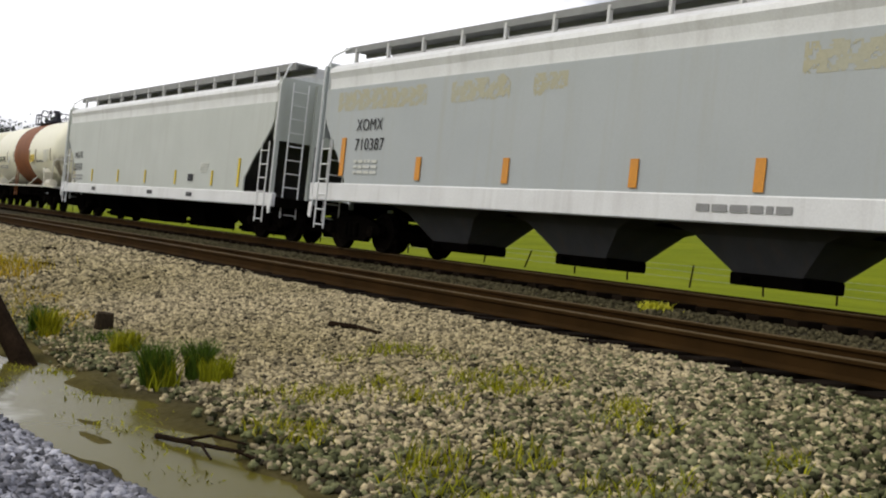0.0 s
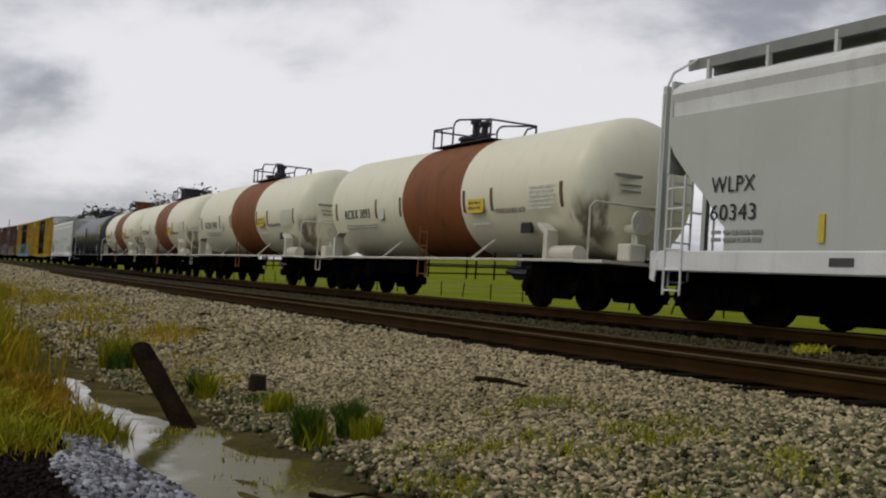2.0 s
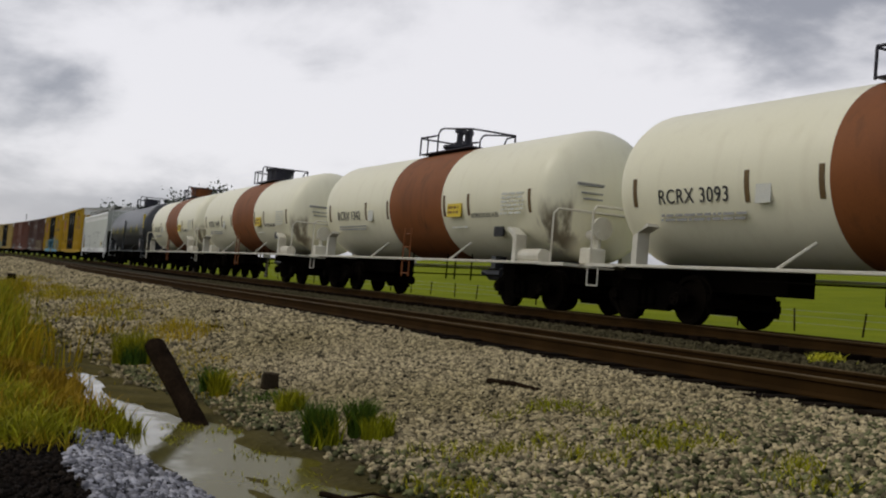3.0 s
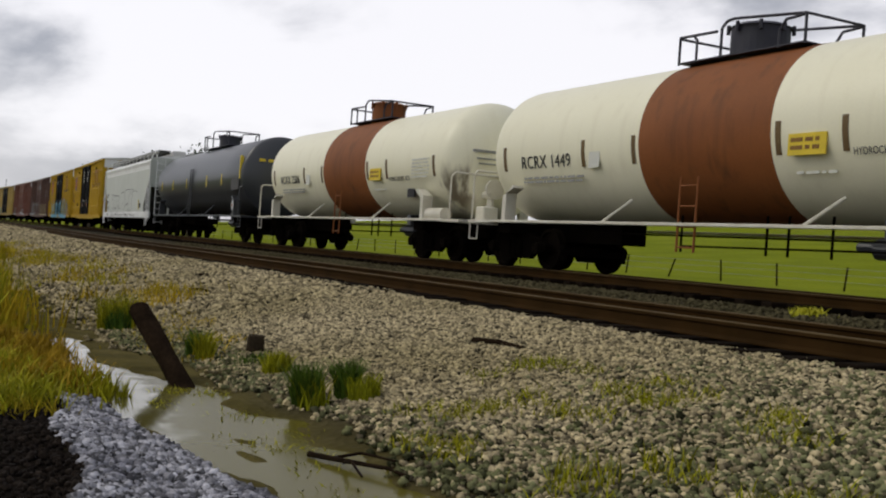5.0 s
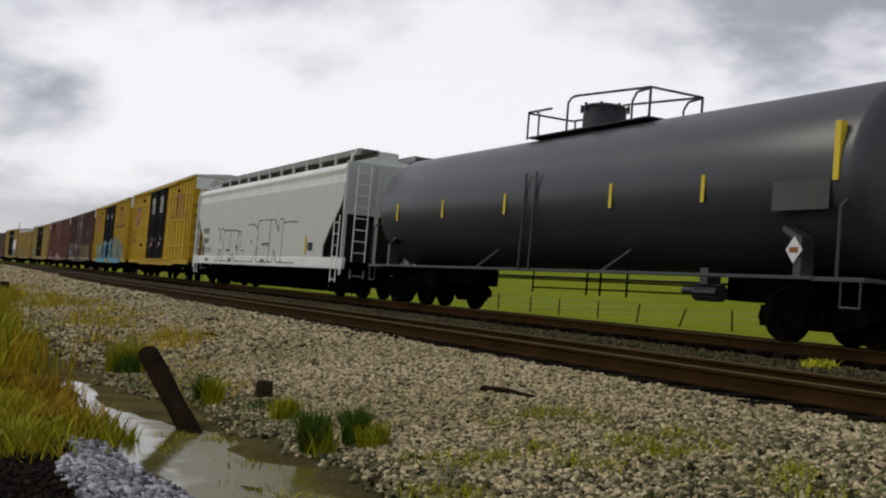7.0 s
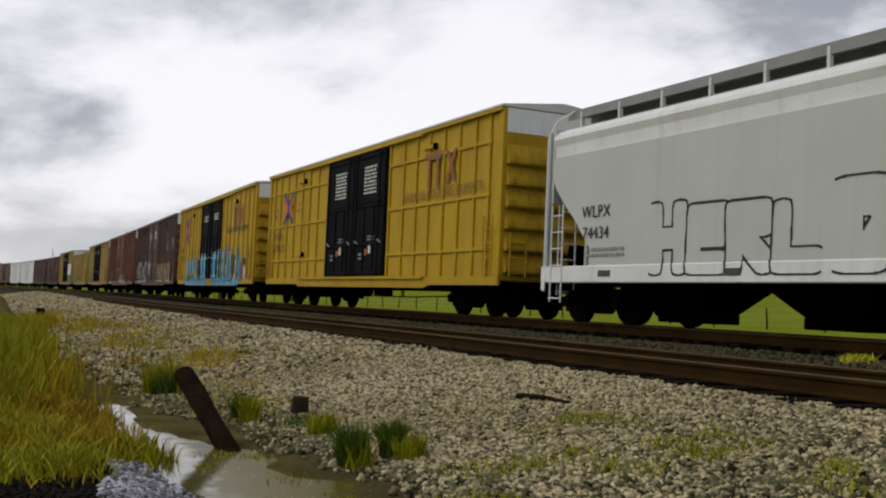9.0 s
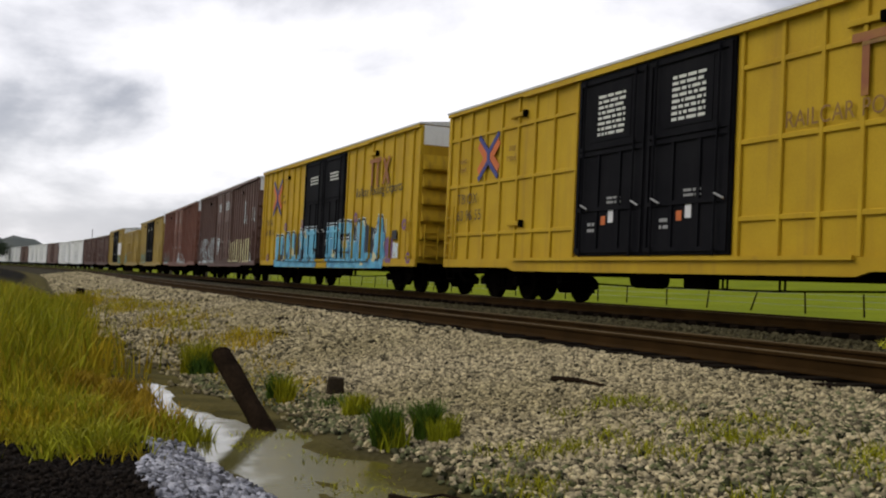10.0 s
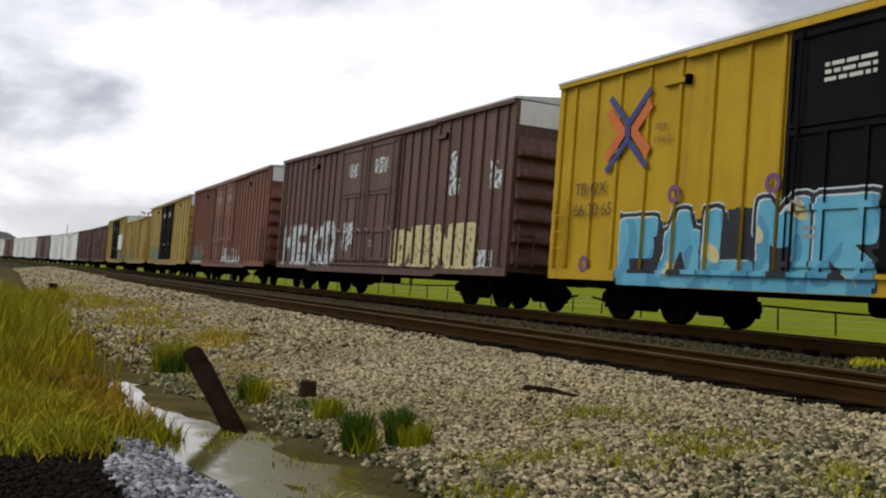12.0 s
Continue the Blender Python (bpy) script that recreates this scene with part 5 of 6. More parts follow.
P3 = [s * x for s in (-1, 1) for x in (2.66, 3.25, 3.85, 4.5, 5.1, 5.75, 6.4, 7.05, 7.7, 8.35, 8.9)]


def cross_mark(c, x, z, w, h):
    """Blue strokes meeting at the middle from above and below, orange ones from both sides."""
    def stroke(a, b, thick, y, material):
        d = Vector((b[0] - a[0], b[1] - a[1])).normalized() * thick / 2
        q = [(x + a[0] - d.y, z + a[1] + d.x), (x + b[0] - d.y, z + b[1] + d.x), (x + b[0] + d.y, z + b[1] - d.x), (x + a[0] + d.y, z + a[1] - d.x)]
        part("cross_arm", prism(bmesh.new(), q, y, -1.598), material, c)
    for sx in (-1, 1):
        for sz in (-1, 1):
            stroke((sx * w * 0.48, sz * h * 0.33), (sx * w * 0.10, sz * -0.02), 0.20, -1.606 - 0.001 * sz, M["orangemark"])
            stroke((sx * w * 0.46, sz * h * 0.52), (sx * 0.02, sz * h * 0.12), 0.13, -1.612 - 0.001 * sx, M["blue"])
    stroke((0, -h * 0.17), (0, h * 0.17), 0.15, -1.616, M["blue"])


def faded_emblem(c, x, z):
    for a, b, d, e in ((0, 1.1, 0.45, 0.58), (0.2, 0.34, -0.35, 0.45), (0.72, 0.86, -0.35, 0.45)):
        plate("emblem_bar", x + a, x + b, z + d, z + e, -1.599, M["redmark"], c, thick=0.004)
    for s in (-1, 1):
        part("emblem_bar", prism(bmesh.new(), [(x + 1.25 if s > 0 else x + 1.75, z - 0.3), (x + 1.42 if s > 0 else x + 1.92, z - 0.3),
                                               (x + 1.92 if s > 0 else x + 1.42, z + 0.55), (x + 1.75 if s > 0 else x + 1.25, z + 0.55)], -1.602 - 0.002 * s, -1.595), M["redmark"], c)


c = place(boxcar("weathered yellow box car with black plug doors", M["yellow"], P1, (1.59, 2.87, 4.12), M["blackdoor"], notice=(3.42, 4.30, 8)), -23.6)
faded_emblem(c, 5.1, 3.62)
lettering("RAILCAR POOLING EXPERTS", 0.38, 3.75, -1.604, 2.98, M["brownink"], c, 4.67)
cross_mark(c, -6.85, 3.5, 1.2, 1.05)
lettering("next", 0.22, -8.55, -1.604, 3.45, M["brownink"], c)
lettering("load", 0.22, -8.55, -1.604, 3.22, M["brownink"], c)
lettering("any", 0.24, -5.75, -1.604, 3.55, M["brownink"], c)
lettering("road", 0.24, -5.85, -1.604, 3.30, M["brownink"], c)
lettering("TB OX", 0.38, -8.6, -1.604, 2.38, M["darkink"], c)
lettering("63 96 55", 0.38, -8.6, -1.604, 1.95, M["darkink"], c)
plate("rub_stain", 5.3, 6.1, 4.0, 4.06, -1.602, M["brownink"], c)

c = place(boxcar("yellow box car with sky-blue sprayed letters", M["yellow"], P2, (), M["blackdoor"]), -44.2)
faded_emblem(c, 5.0, 3.62)
lettering("Railcar Pooling Experts", 0.44, 3.78, -1.604, 3.02, M["ink"], c, 4.26)
cross_mark(c, -6.75, 3.6, 1.45, 1.4)
lettering("any", 0.24, -5.9, -1.604, 3.55, M["brownink"], c)
lettering("road", 0.24, -5.9, -1.604, 3.30, M["brownink"], c)
lettering("TB OX", 0.36, -8.5, -1.604, 2.45, M["darkink"], c)
lettering("66 30 65", 0.36, -8.5, -1.604, 2.02, M["darkink"], c)
d2 = post_depth(P2)
spray(c, -6.9, -0.55, 0.67, 2.25, 5, M["spray_blue"], M["navy"], d2, 5, 0.20, accent=M["spray_cream"], word="FALMR", cell=0.014, margin=0.075)
spray(c, 0.75, 6.7, 0.67, 2.38, 9, M["spray_blue"], M["navy"], d2, 5, 0.205, accent=M["spray_cream"], word="REWLA", cell=0.014, margin=0.075)
spray(c, 6.5, 7.4, 0.80, 1.75, 3, M["spray_purple"], M["spray_purple"], d2, 2, 0.13)
for x, z in ((-8.0, 1.05), (-2.72, 2.36), (-5.2, 2.32), (3.85, 2.36), (8.38, 1.98), (8.8, 0.98)):
    bm = bmesh.new()
    lathe(bm, [(-1.612, 0.09), (-1.612, 0.17), (-1.600, 0.17), (-1.600, 0.09), (-1.612, 0.09)], 18)
    bmesh.ops.transform(bm, matrix=pose(x, 0, z) @ Matrix.Rotation(radians(90), 4, "Z"), verts=bm.verts)
    part("spray_ring", bm, M["spray_purple"], c)
plate("data_panel", 7.40, 7.80, 1.55, 1.83, -1.604, M["ink"], c)
spray(c, 7.3, 7.95, 0.95, 1.55, 71, M["spray_pale"], M["spray_pale"], d2, 1, 0.17, cell=0.02, rough=0.3, name="pale_patch")

# brown box cars
c = place(boxcar("dark brown box car with pale sprayed letters", M["brown"], P3, (), M["brown"]), -64.85)
d3 = post_depth(P3)
spray(c, -8.8, -2.4, 0.78, 2.45, 21, M["spray_pale"], M["inkgrey"], d3, 4, 0.17, word="HEKD", cell=0.02, rough=0.38)
spray(c, 2.4, 7.8, 0.78, 2.2, 24, M["spray_cream"], M["brown"], d3, 4, 0.22, word="DENG", cell=0.02, rough=0.26)
for a, b, z0, z1, k in ((5.9, 6.55, 2.75, 4.0, 61), (8.3, 8.85, 2.8, 3.6, 62), (-1.6, -0.9, 3.7, 4.2, 63), (0.6, 1.6, 3.7, 4.2, 64), (-1.7, -0.8, 1.3, 2.3, 65), (7.7, 8.6, 0.9, 1.4, 66)):
    spray(c, a, b, z0, z1, k, M["spray_pale"], M["spray_pale"], d3, 1, 0.15, cell=0.025, rough=0.62, name="bare_patch")
c = place(boxcar("faded red-brown box car with sprayed marks", M["redbrown"], P3, (), M["redbrown"]), -85.45)
spray(c, -8.4, -5.5, 0.8, 1.9, 31, M["spray_teal"], M["spray_pale"], d3, 3, 0.16, rough=0.4)
spray(c, 0.5, 4.5, 0.8, 1.7, 33, M["spray_pale"], M["spray_pale"], d3, 4, 0.12, rough=0.5)

# the rest of the train, far off
FAR = [("greenish yellow box car with black doors", "yellow_old", "blackdoor", 4.80, 9.35), ("faded yellow box car with grey doors", "yellow_old", "yellow_old", 4.30, 7.8),
       ("faded yellow box car with sprayed patch", "yellow_old", "blackdoor", 4.95, 7.8), ("far-off plain brown box car", "brown", "brown", 4.6, 7.8), ("far-off plain brown box car", "brown", "brown", 4.6, 7.8),
       ("far-off white box car with plain sides", "sill", "sill", 4.6, 9.35), ("far-off white box car with plain sides", "sill", "sill", 4.6, 7.8), ("far-off plain brown box car", "brown", "brown", 4.7, 9.35),
       ("far-off white box car with plain sides", "sill", "sill", 4.7, 9.35), ("far-off white box car with plain sides", "sill", "sill", 4.7, 9.35), ("far-off plain brown box car", "brown", "brown", 4.7, 9.35)]
FAR += [("far-off white box car with plain sides", "sill", "sill", 4.7, 9.35)] * 4 + [("far-off plain yellow box car", "yellow", "yellow", 4.7, 9.35)] + [("far-off white box car with plain sides", "sill", "sill", 4.7, 9.35)] * 6
x = -85.45 - 9.35
for i, (label, paint, door, eave, half) in enumerate(FAR):
    x -= half + 1.9
    c = place(boxcar(label, M[paint], P3[::2] if i < 5 else [], (), M[door], half, eave, turning=False), x)
    if i < 2:
        spray(c, -half + 1, -3, 0.8, 2.0, 41 + i, M["spray_teal"], M["ink"], post_depth(P3[::2]), 4, 0.2, rough=0.3)
    if i == 2:
        plate("white_patch", 2.8, 6.4, 1.9, 3.3, -1.60, M["white"], c, thick=0.004)
        spray(c, 2.7, 7.2, 0.8, 2.0, 43, M["spray_teal"], M["ink"], post_depth(P3[::2]), 3, 0.3)
    x -= half
TRAIN_TAIL = x


# ---- ground ----
WATER_Z = -1.02


def smooth(a, b, v):
    t = np.clip((v - a) / (b - a), 0, 1)
    return t * t * (3 - 2 * t)


def wobble(x, y):
    return (np.sin(x * 1.3 + np.sin(y * 1.7)) + np.sin(y * 2.1 + x * 0.7) + 0.6 * np.sin(x * 3.7 - y * 2.9)) / 2.6


def height(x, y):
    """The ground: camera's bank, ditch with its pool, ballast slope, two track beds, field."""
    x, y = np.asarray(x, float), np.asarray(y, float)
    y = y - drift(np.maximum(x, -700))
    slope = -1.00 + (y - 2.7) * (0.56 / 3.75)
    z = np.where(y < 6.45, slope, -0.44)
    z = np.where(y < 2.7, -1.00, z)
    z = z + smooth(9.0, 11.4, y) * 0.17
    z = z - smooth(15.0, 16.8, y) * 0.12 - smooth(17, 40, y) * 0.03
    rise = np.clip(y - 44, 0, 160)
    z = z + 0.088 * rise * rise / (rise + 14) * smooth(-620, -330, x)
    # bank on the camera's side
    bank = smooth(1.55, 0.75, y)
    z = z + bank * 0.10
    heap = np.exp(-(((x + 6.3) / 1.2) ** 2 + ((y - 1.05) / 0.45) ** 2))
    z = z + heap * 0.02
    z = z + smooth(1.6, -0.5, y) * smooth(-9, -16, x) * 0.25
    # the pool in the ditch
    mid = np.interp(x, (-13, -12, -9.6, -8.8, -7.3, -5.8, -4.6), (1.85, 1.83, 1.74, 2.02, 1.97, 2.12, 2.25)) + 0.05 * np.sin(x * 4.3)
    wide = np.interp(x, (-13, -12.2, -11, -9.7, -8.9, -7.3, -5.8, -4.6, -4.1), (0.0, 0.16, 0.07, 0.24, 0.42, 0.55, 0.50, 0.36, 0.0))
    wide = wide * (1 + 0.16 * np.sin(x * 5.1) + 0.08 * np.sin(x * 11.3))
    pool = np.clip(1 - ((y - mid) / np.maximum(wide, 0.05)) ** 2, 0, 1) * (wide > 0.06)
    z = z - 0.085 * np.sqrt(pool) + 0.075 * np.clip(wobble(x * 2.3 + 1.2, y * 7.0), -0.3, 1) * pool * smooth(-8.6, -7.2, x)
    z = z + 0.022 * wobble(x * 2.2, y * 2.6) * (y < 6.3)
    return z


def ground_sheet():
    xs = np.concatenate([[-2500, -1500, -900], np.arange(-700, -420, 20.0), np.arange(-420, -60, 8.0), np.arange(-60, -18, 1.0), np.arange(-18, 4, 0.10), np.arange(4, 40, 1.5), [60, 120, 300, 900, 2500]])
    ys = np.concatenate([[-2500, -900, -300, -100, -40, -15, -6, -3, -1.5], np.arange(-0.6, 3.4, 0.08), np.arange(3.4, 7, 0.2), np.arange(7, 18, 0.5), [18, 20, 24, 30, 36, 42, 46, 52, 60, 70, 85, 100, 130, 160, 204, 400, 900, 2500]])
    X, Y = np.meshgrid(xs, ys, indexing="ij")
    Z = height(X, Y)
    ny = len(ys)
    verts = np.stack([X, Y, Z], -1).reshape(-1, 3).tolist()
    idx = np.arange(X.size).reshape(X.shape)
    faces = np.stack([idx[:-1, :-1], idx[1:, :-1], idx[1:, 1:], idx[:-1, 1:]], -1).reshape(-1, 4).tolist()
    me = raw("ground", verts, faces, M["ground"], True)
    me.attributes.new("lane", "FLOAT", "POINT").data.foreach_set("value", (Y - drift(np.maximum(X, -700))).ravel())
    g = new("ground", me)
    tagged(g, "ballast slope, muddy ditch and green field", "ground", kind="structure")
    return g


GROUND = ground_sheet()

bm = bmesh.new()
pts = [(-14.2, 1.0), (-10, 0.7), (-7.6, 1.25), (-5.6, 1.1), (-4.0, 1.3), (-3.8, 2.9), (-6, 3.0), (-9, 2.95), (-14.2, 2.9)]
bm.faces.new([bm.verts.new((x, y, WATER_Z)) for x, y in pts])
tagged(new("water", mesh_of("water", bm, M["water"])), "still muddy water in the ditch", "water", kind="structure")


# ---- tracks ----
def sweep(profile, xs, y0, z0, material, name, parent, mats=None):
    """Runs a closed profile (y, z) along a track."""
    verts, faces = [], []
    k = len(profile)
    for s in xs:
        x, y, a = way(s, y0)
        verts += [(x, y + py, z0 + pz) for py, pz in profile]
    for i in range(len(xs) - 1):
        for j in range(k):
            q = (j + 1) % k
            faces.append((i * k + j, i * k + q, (i + 1) * k + q, (i + 1) * k + j))
    return part(name, raw(name, verts, faces, material), None, parent)


RAIL_WEB = [(-0.07, -0.18), (0.07, -0.18), (0.07, -0.165), (0.012, -0.14), (0.010, -0.05), (0.034, -0.04), (0.034, -0.012), (-0.034, -0.012), (-0.034, -0.04), (-0.010, -0.05), (-0.012, -0.14), (-0.07, -0.165)]
RAIL_HEAD = [(-0.034, -0.0115), (0.034, -0.0115), (0.030, 0.0), (-0.030, 0.0)]
XS = list(np.arange(-700, -320, 20.0)) + list(np.arange(-320, -30, 8.0)) + [-20, 0, 20, 40, 60]


def track(name, y0, z0, label, head):
    t = tagged(new(name), label, "railway track", kind="structure")
    for s in (-1, 1):
        rail = sweep(RAIL_WEB, XS, y0 + s * 0.7525, z0, M["rail"], "rail", t)
        sweep(RAIL_HEAD, XS, y0 + s * 0.7525, z0, head, "rail_head", rail)
    return t


main_line = track("track_1", TRAIN_Y, 0.0, "main line with dark sleepers in ballast", M["railhead"])
siding = track("track_2", SIDING_Y, SIDING_Z, "rusty siding rails on old timber sleepers", M["railhead"])


def tie_mesh():
    bm = box(bmesh.new(), -0.115, 0.115, -1.36, 1.36, -0.18, 0.0, 0.012)
    return mesh_of("sleeper", bm, M["tie"])


def loose_stones(n, x0, x1, y0, y1, size, seed, material, name, parent, sink=0.25, keep=None):
    rnd = np.random.RandomState(seed)
    x, y = rnd.uniform(x0, x1, n), rnd.uniform(y0, y1, n)
    if keep is not None:
        ok = keep(x, y, rnd)
        x, y = x[ok], y[ok]
        n = len(x)
    y = y + drift(x)
    z = height(x, y)
    s = size * rnd.uniform(0.6, 1.35, n)
    base = np.array([[-1, -1, -1], [1, -1, -1], [1, 1, -1], [-1, 1, -1], [-1, -1, 1], [1, -1, 1], [1, 1, 1], [-1, 1, 1]], float) * 0.5
    v = base[None] * rnd.uniform(0.62, 1.15, (n, 8, 3)) * np.stack([s, s * rnd.uniform(0.6, 1, n), s * rnd.uniform(0.45, 0.8, n)], -1)[:, None]
    q = rnd.normal(size=(n, 4)) * np.array([1.0, 0.45, 0.45, 1.0])
    q /= np.linalg.norm(q, axis=1, keepdims=True)
    w, a, b, c = q.T
    R = np.stack([1 - 2 * (b * b + c * c), 2 * (a * b - c * w), 2 * (a * c + b * w), 2 * (a * b + c * w), 1 - 2 * (a * a + c * c), 2 * (b * c - a * w),
                  2 * (a * c - b * w), 2 * (b * c + a * w), 1 - 2 * (a * a + b * b)], -1).reshape(n, 3, 3)
    v = np.einsum("nij,nkj->nki", R, v) + np.stack([x, y, z + s * sink], -1)[:, None]
    f = np.array([[0, 3, 2, 1], [4, 5, 6, 7], [0, 1, 5, 4], [1, 2, 6, 5], [2, 3, 7, 6], [3, 0, 4, 7]])
    faces = (f[None] + 8 * np.arange(n)[:, None, None]).reshape(-1, 4)
    me = bpy.data.meshes.new(name)
    me.vertices.add(n * 8)
    me.vertices.foreach_set("co", v.ravel())
    me.loops.add(faces.size)
    me.loops.foreach_set("vertex_index", faces.ravel())
    me.polygons.add(len(faces))
    me.polygons.foreach_set("loop_start", np.arange(0, faces.size, 4))
    me.update(calc_edges=True)
    me.materials.append(material)
    ob = new(name, me)
    return ob


def grass(n, region, h, seed, material, name, width=0.012, lean=0.35, segs=3, base=None):
    """Bent blades; region(rnd, n) gives x and y."""
    rnd = np.random.RandomState(seed)
    x, y = region(rnd, n)
    z = height(x, y) if base is None else np.full(n, base)
    hh = h(x, y, rnd) if callable(h) else h * rnd.uniform(0.5, 1.2, n)
    a, b = rnd.uniform(0, 6.283, n), rnd.uniform(0, 6.283, n)
    ln = lean * rnd.uniform(0.2, 1.4, n) * hh
    w = width * rnd.uniform(0.6, 1.5, n)
    rows = []
    for k in range(segs + 1):
        t = k / segs
        cx, cy, cz = x + np.cos(a) * ln * t * t, y + np.sin(a) * ln * t * t, z - 0.02 + hh * t * (1 - 0.12 * t)
        ww = w * (1 - t) ** 0.7
        rows.append(np.stack([cx - np.cos(b) * ww, cy - np.sin(b) * ww, cz], -1))
        rows.append(np.stack([cx + np.cos(b) * ww, cy + np.sin(b) * ww, cz], -1))
    k2 = 2 * (segs + 1)
    v = np.stack(rows, 1)
    f = np.array([[2 * k, 2 * k + 1, 2 * k + 3, 2 * k + 2] for k in range(segs)])
    faces = (f[None] + k2 * np.arange(n)[:, None, None]).reshape(-1, 4)
    me = bpy.data.meshes.new(name)
    me.vertices.add(n * k2)
    me.vertices.foreach_set("co", v.ravel())
    me.loops.add(faces.size)
    me.loops.foreach_set("vertex_index", faces.ravel())
    me.polygons.add(len(faces))
    me.polygons.foreach_set("loop_start", np.arange(0, faces.size, 4))
    me.update(calc_edges=True)
    me.materials.append(material)
    return new(name, me)


# stones of the slope
def on_slope(x, y, rnd):
    return rnd.uniform(0, 1, len(x)) < smooth(2.55, 3.15, y + 0.25 * wobble(x * 1.5, y) + 0.55 * smooth(-9.6, -11.5, x))


# Moss at the ditch edge; towards +x darker stone paints in weaker light.
def mossy_dim(x, y, rnd):
    return on_slope(x, y, rnd) & (rnd.uniform(0, 1, len(x)) < np.maximum(smooth(-7.5, -2.5, x + 0.8 * wobble(x * 0.7, y * 0.9)), 0.85 * smooth(3.6, 2.7, y + 0.3 * wobble(x, y))))


# Fewer pale stones towards +x, where the dimmer light is painted in.
def clean(x, y, rnd):
    return on_slope(x, y, rnd) & (rnd.uniform(0, 1, len(x)) < (1 - 0.75 * smooth(-7.5, -2.5, x)) * (1 - 0.6 * smooth(3.5, 2.7, y)))


ob = loose_stones(42000, -13, 0.8, 2.3, 6.72, 0.043, 6, M["dim_moss_stone"], "ballast", None, keep=mossy_dim)
tagged(ob, "greenish stone with moss, darkened for weaker light", "ballast", kind="stuff")
for args in ((104000, -14, 0.5, 2.0, 6.72, 0.039, 1), (27000, -30, -14, 1.9, 6.74, 0.06, 2), (12000, -60, -30, 2.8, 6.8, 0.09, 3), (11000, -130, -60, 2.8, 6.95, 0.15, 9)):
    ob = loose_stones(*args, M["stone"], "ballast", None, keep=clean)
    tagged(ob, "pale crushed stone ballast on the track slope", "ballast", kind="stuff")
ob = loose_stones(12000, 0.3, 9, 2.5, 6.95, 0.06, 8, M["dim_moss_stone"], "ballast", None, keep=on_slope)
tagged(ob, "greenish stone with moss, darkened for weaker light", "ballast", kind="stuff")
ob = loose_stones(22000, -45, 2, 8.95, 11.5, 0.05, 4, M["dust_stone"], "ballast", None)
tagged(ob, "dusty ballast between the two tracks", "ballast", kind="stuff")
ob = loose_stones(13000, -7.7, -3.2, 0.5, 1.95, 0.042, 5, M["bluestone"], "gravel", None,
                  keep=lambda x, y, r: (y < 1.45 + 0.10 * (x + 7.6) + 0.05 * np.sin(x * 5)) & (y > 0.98 + 0.06 * np.sin(x * 3.3) - 0.10 * (x + 6.5)))
tagged(ob, "bluish grey gravel heap beside the pool", "gravel", kind="stuff")


M["clod"] = surface("dark_soil_clods", (0.010, 0.007, 0.005), (0.022, 0.016, 0.011), 0.95, 0, 2, 40, 0.7, island=0.5, grain=0.2, bump=0.4, spec=0.1)
ob = loose_stones(9000, -10.5, -2.8, -0.3, 1.15, 0.03, 7, M["clod"], "soil_clods", None)
tagged(ob, "crumbled black soil on the bank", "soil", kind="stuff")


# ---- post, stump, sticks ----
def put(name, bm, material, label, category, group=""):
    return tagged(new(name, mesh_of(name, bm, material)), label, category, group)


bm = bmesh.new()
foot, tip = Vector((-8.62, 2.33, -1.14)), Vector((-9.57, 2.05, -0.45))
axis = tip - foot
prof = [(0.0, 0.088), (0.2, 0.090), (0.45, 0.090), (0.8, 0.092), (0.99, 0.094), (1.0, 0.090), (1.0, 0.0)]
lathe(bm, [(t * axis.length, r) for t, r in prof], 14)
for v in bm.verts:
    v.co += 0.016 * noise.noise_vector(v.co * 7.0)
bmesh.ops.transform(bm, matrix=Matrix.Translation(foot) @ Vector((1, 0, 0)).rotation_difference(axis.normalized()).to_matrix().to_4x4(), verts=bm.verts)
put("fence_post", bm, M["wood"], "dark rotten timber post leaning over the pool", "post")

bm = bmesh.new()
lathe(bm, [(0.0, 0.095), (0.2, 0.092), (0.33, 0.088), (0.34, 0.06), (0.335, 0.0)], 12)
for v in bm.verts:
    v.co += 0.014 * noise.noise_vector(v.co * 7.0)
bmesh.ops.transform(bm, matrix=Matrix.Translation((-10.2, 3.36, -1.05)) @ Matrix.Rotation(radians(-88), 4, "Y"), verts=bm.verts)
put("post_stump", bm, M["stump"], "short dark timber stump on the slope", "stump")


x, y = -39.0, 3.3
put("post_stump", box(bmesh.new(), x - 0.14, x + 0.14, y - 0.14, y + 0.14, float(height(x, y)) - 0.1, float(height(x, y)) + 0.42, 0.03), M["wood"], "dark square stake end beside the ditch", "stump")


def stick(points, r, name="stick"):
    bm = bmesh.new()
    for i, (a, b) in enumerate(zip(points, points[1:])):
        bar(bm, a, b, r * (1 - 0.18 * i), 7, r * (0.82 - 0.18 * i))
    put(name, bm, M["wood"], "bare broken branch lying at the pool", "branch", "branches at the pool")


for pts, r in (([(-5.9, 2.32, -1.0), (-5.6, 2.42, -0.98), (-5.3, 2.58, -0.97), (-5.05, 2.66, -1.0)], 0.018), ([(-5.75, 2.38, -1.0), (-5.65, 2.55, -0.95), (-5.45, 2.68, -0.96)], 0.011),
               ([(-5.6, 2.42, -0.99), (-5.4, 2.38, -0.94), (-5.2, 2.36, -0.98)], 0.011)):
    stick(pts, r)
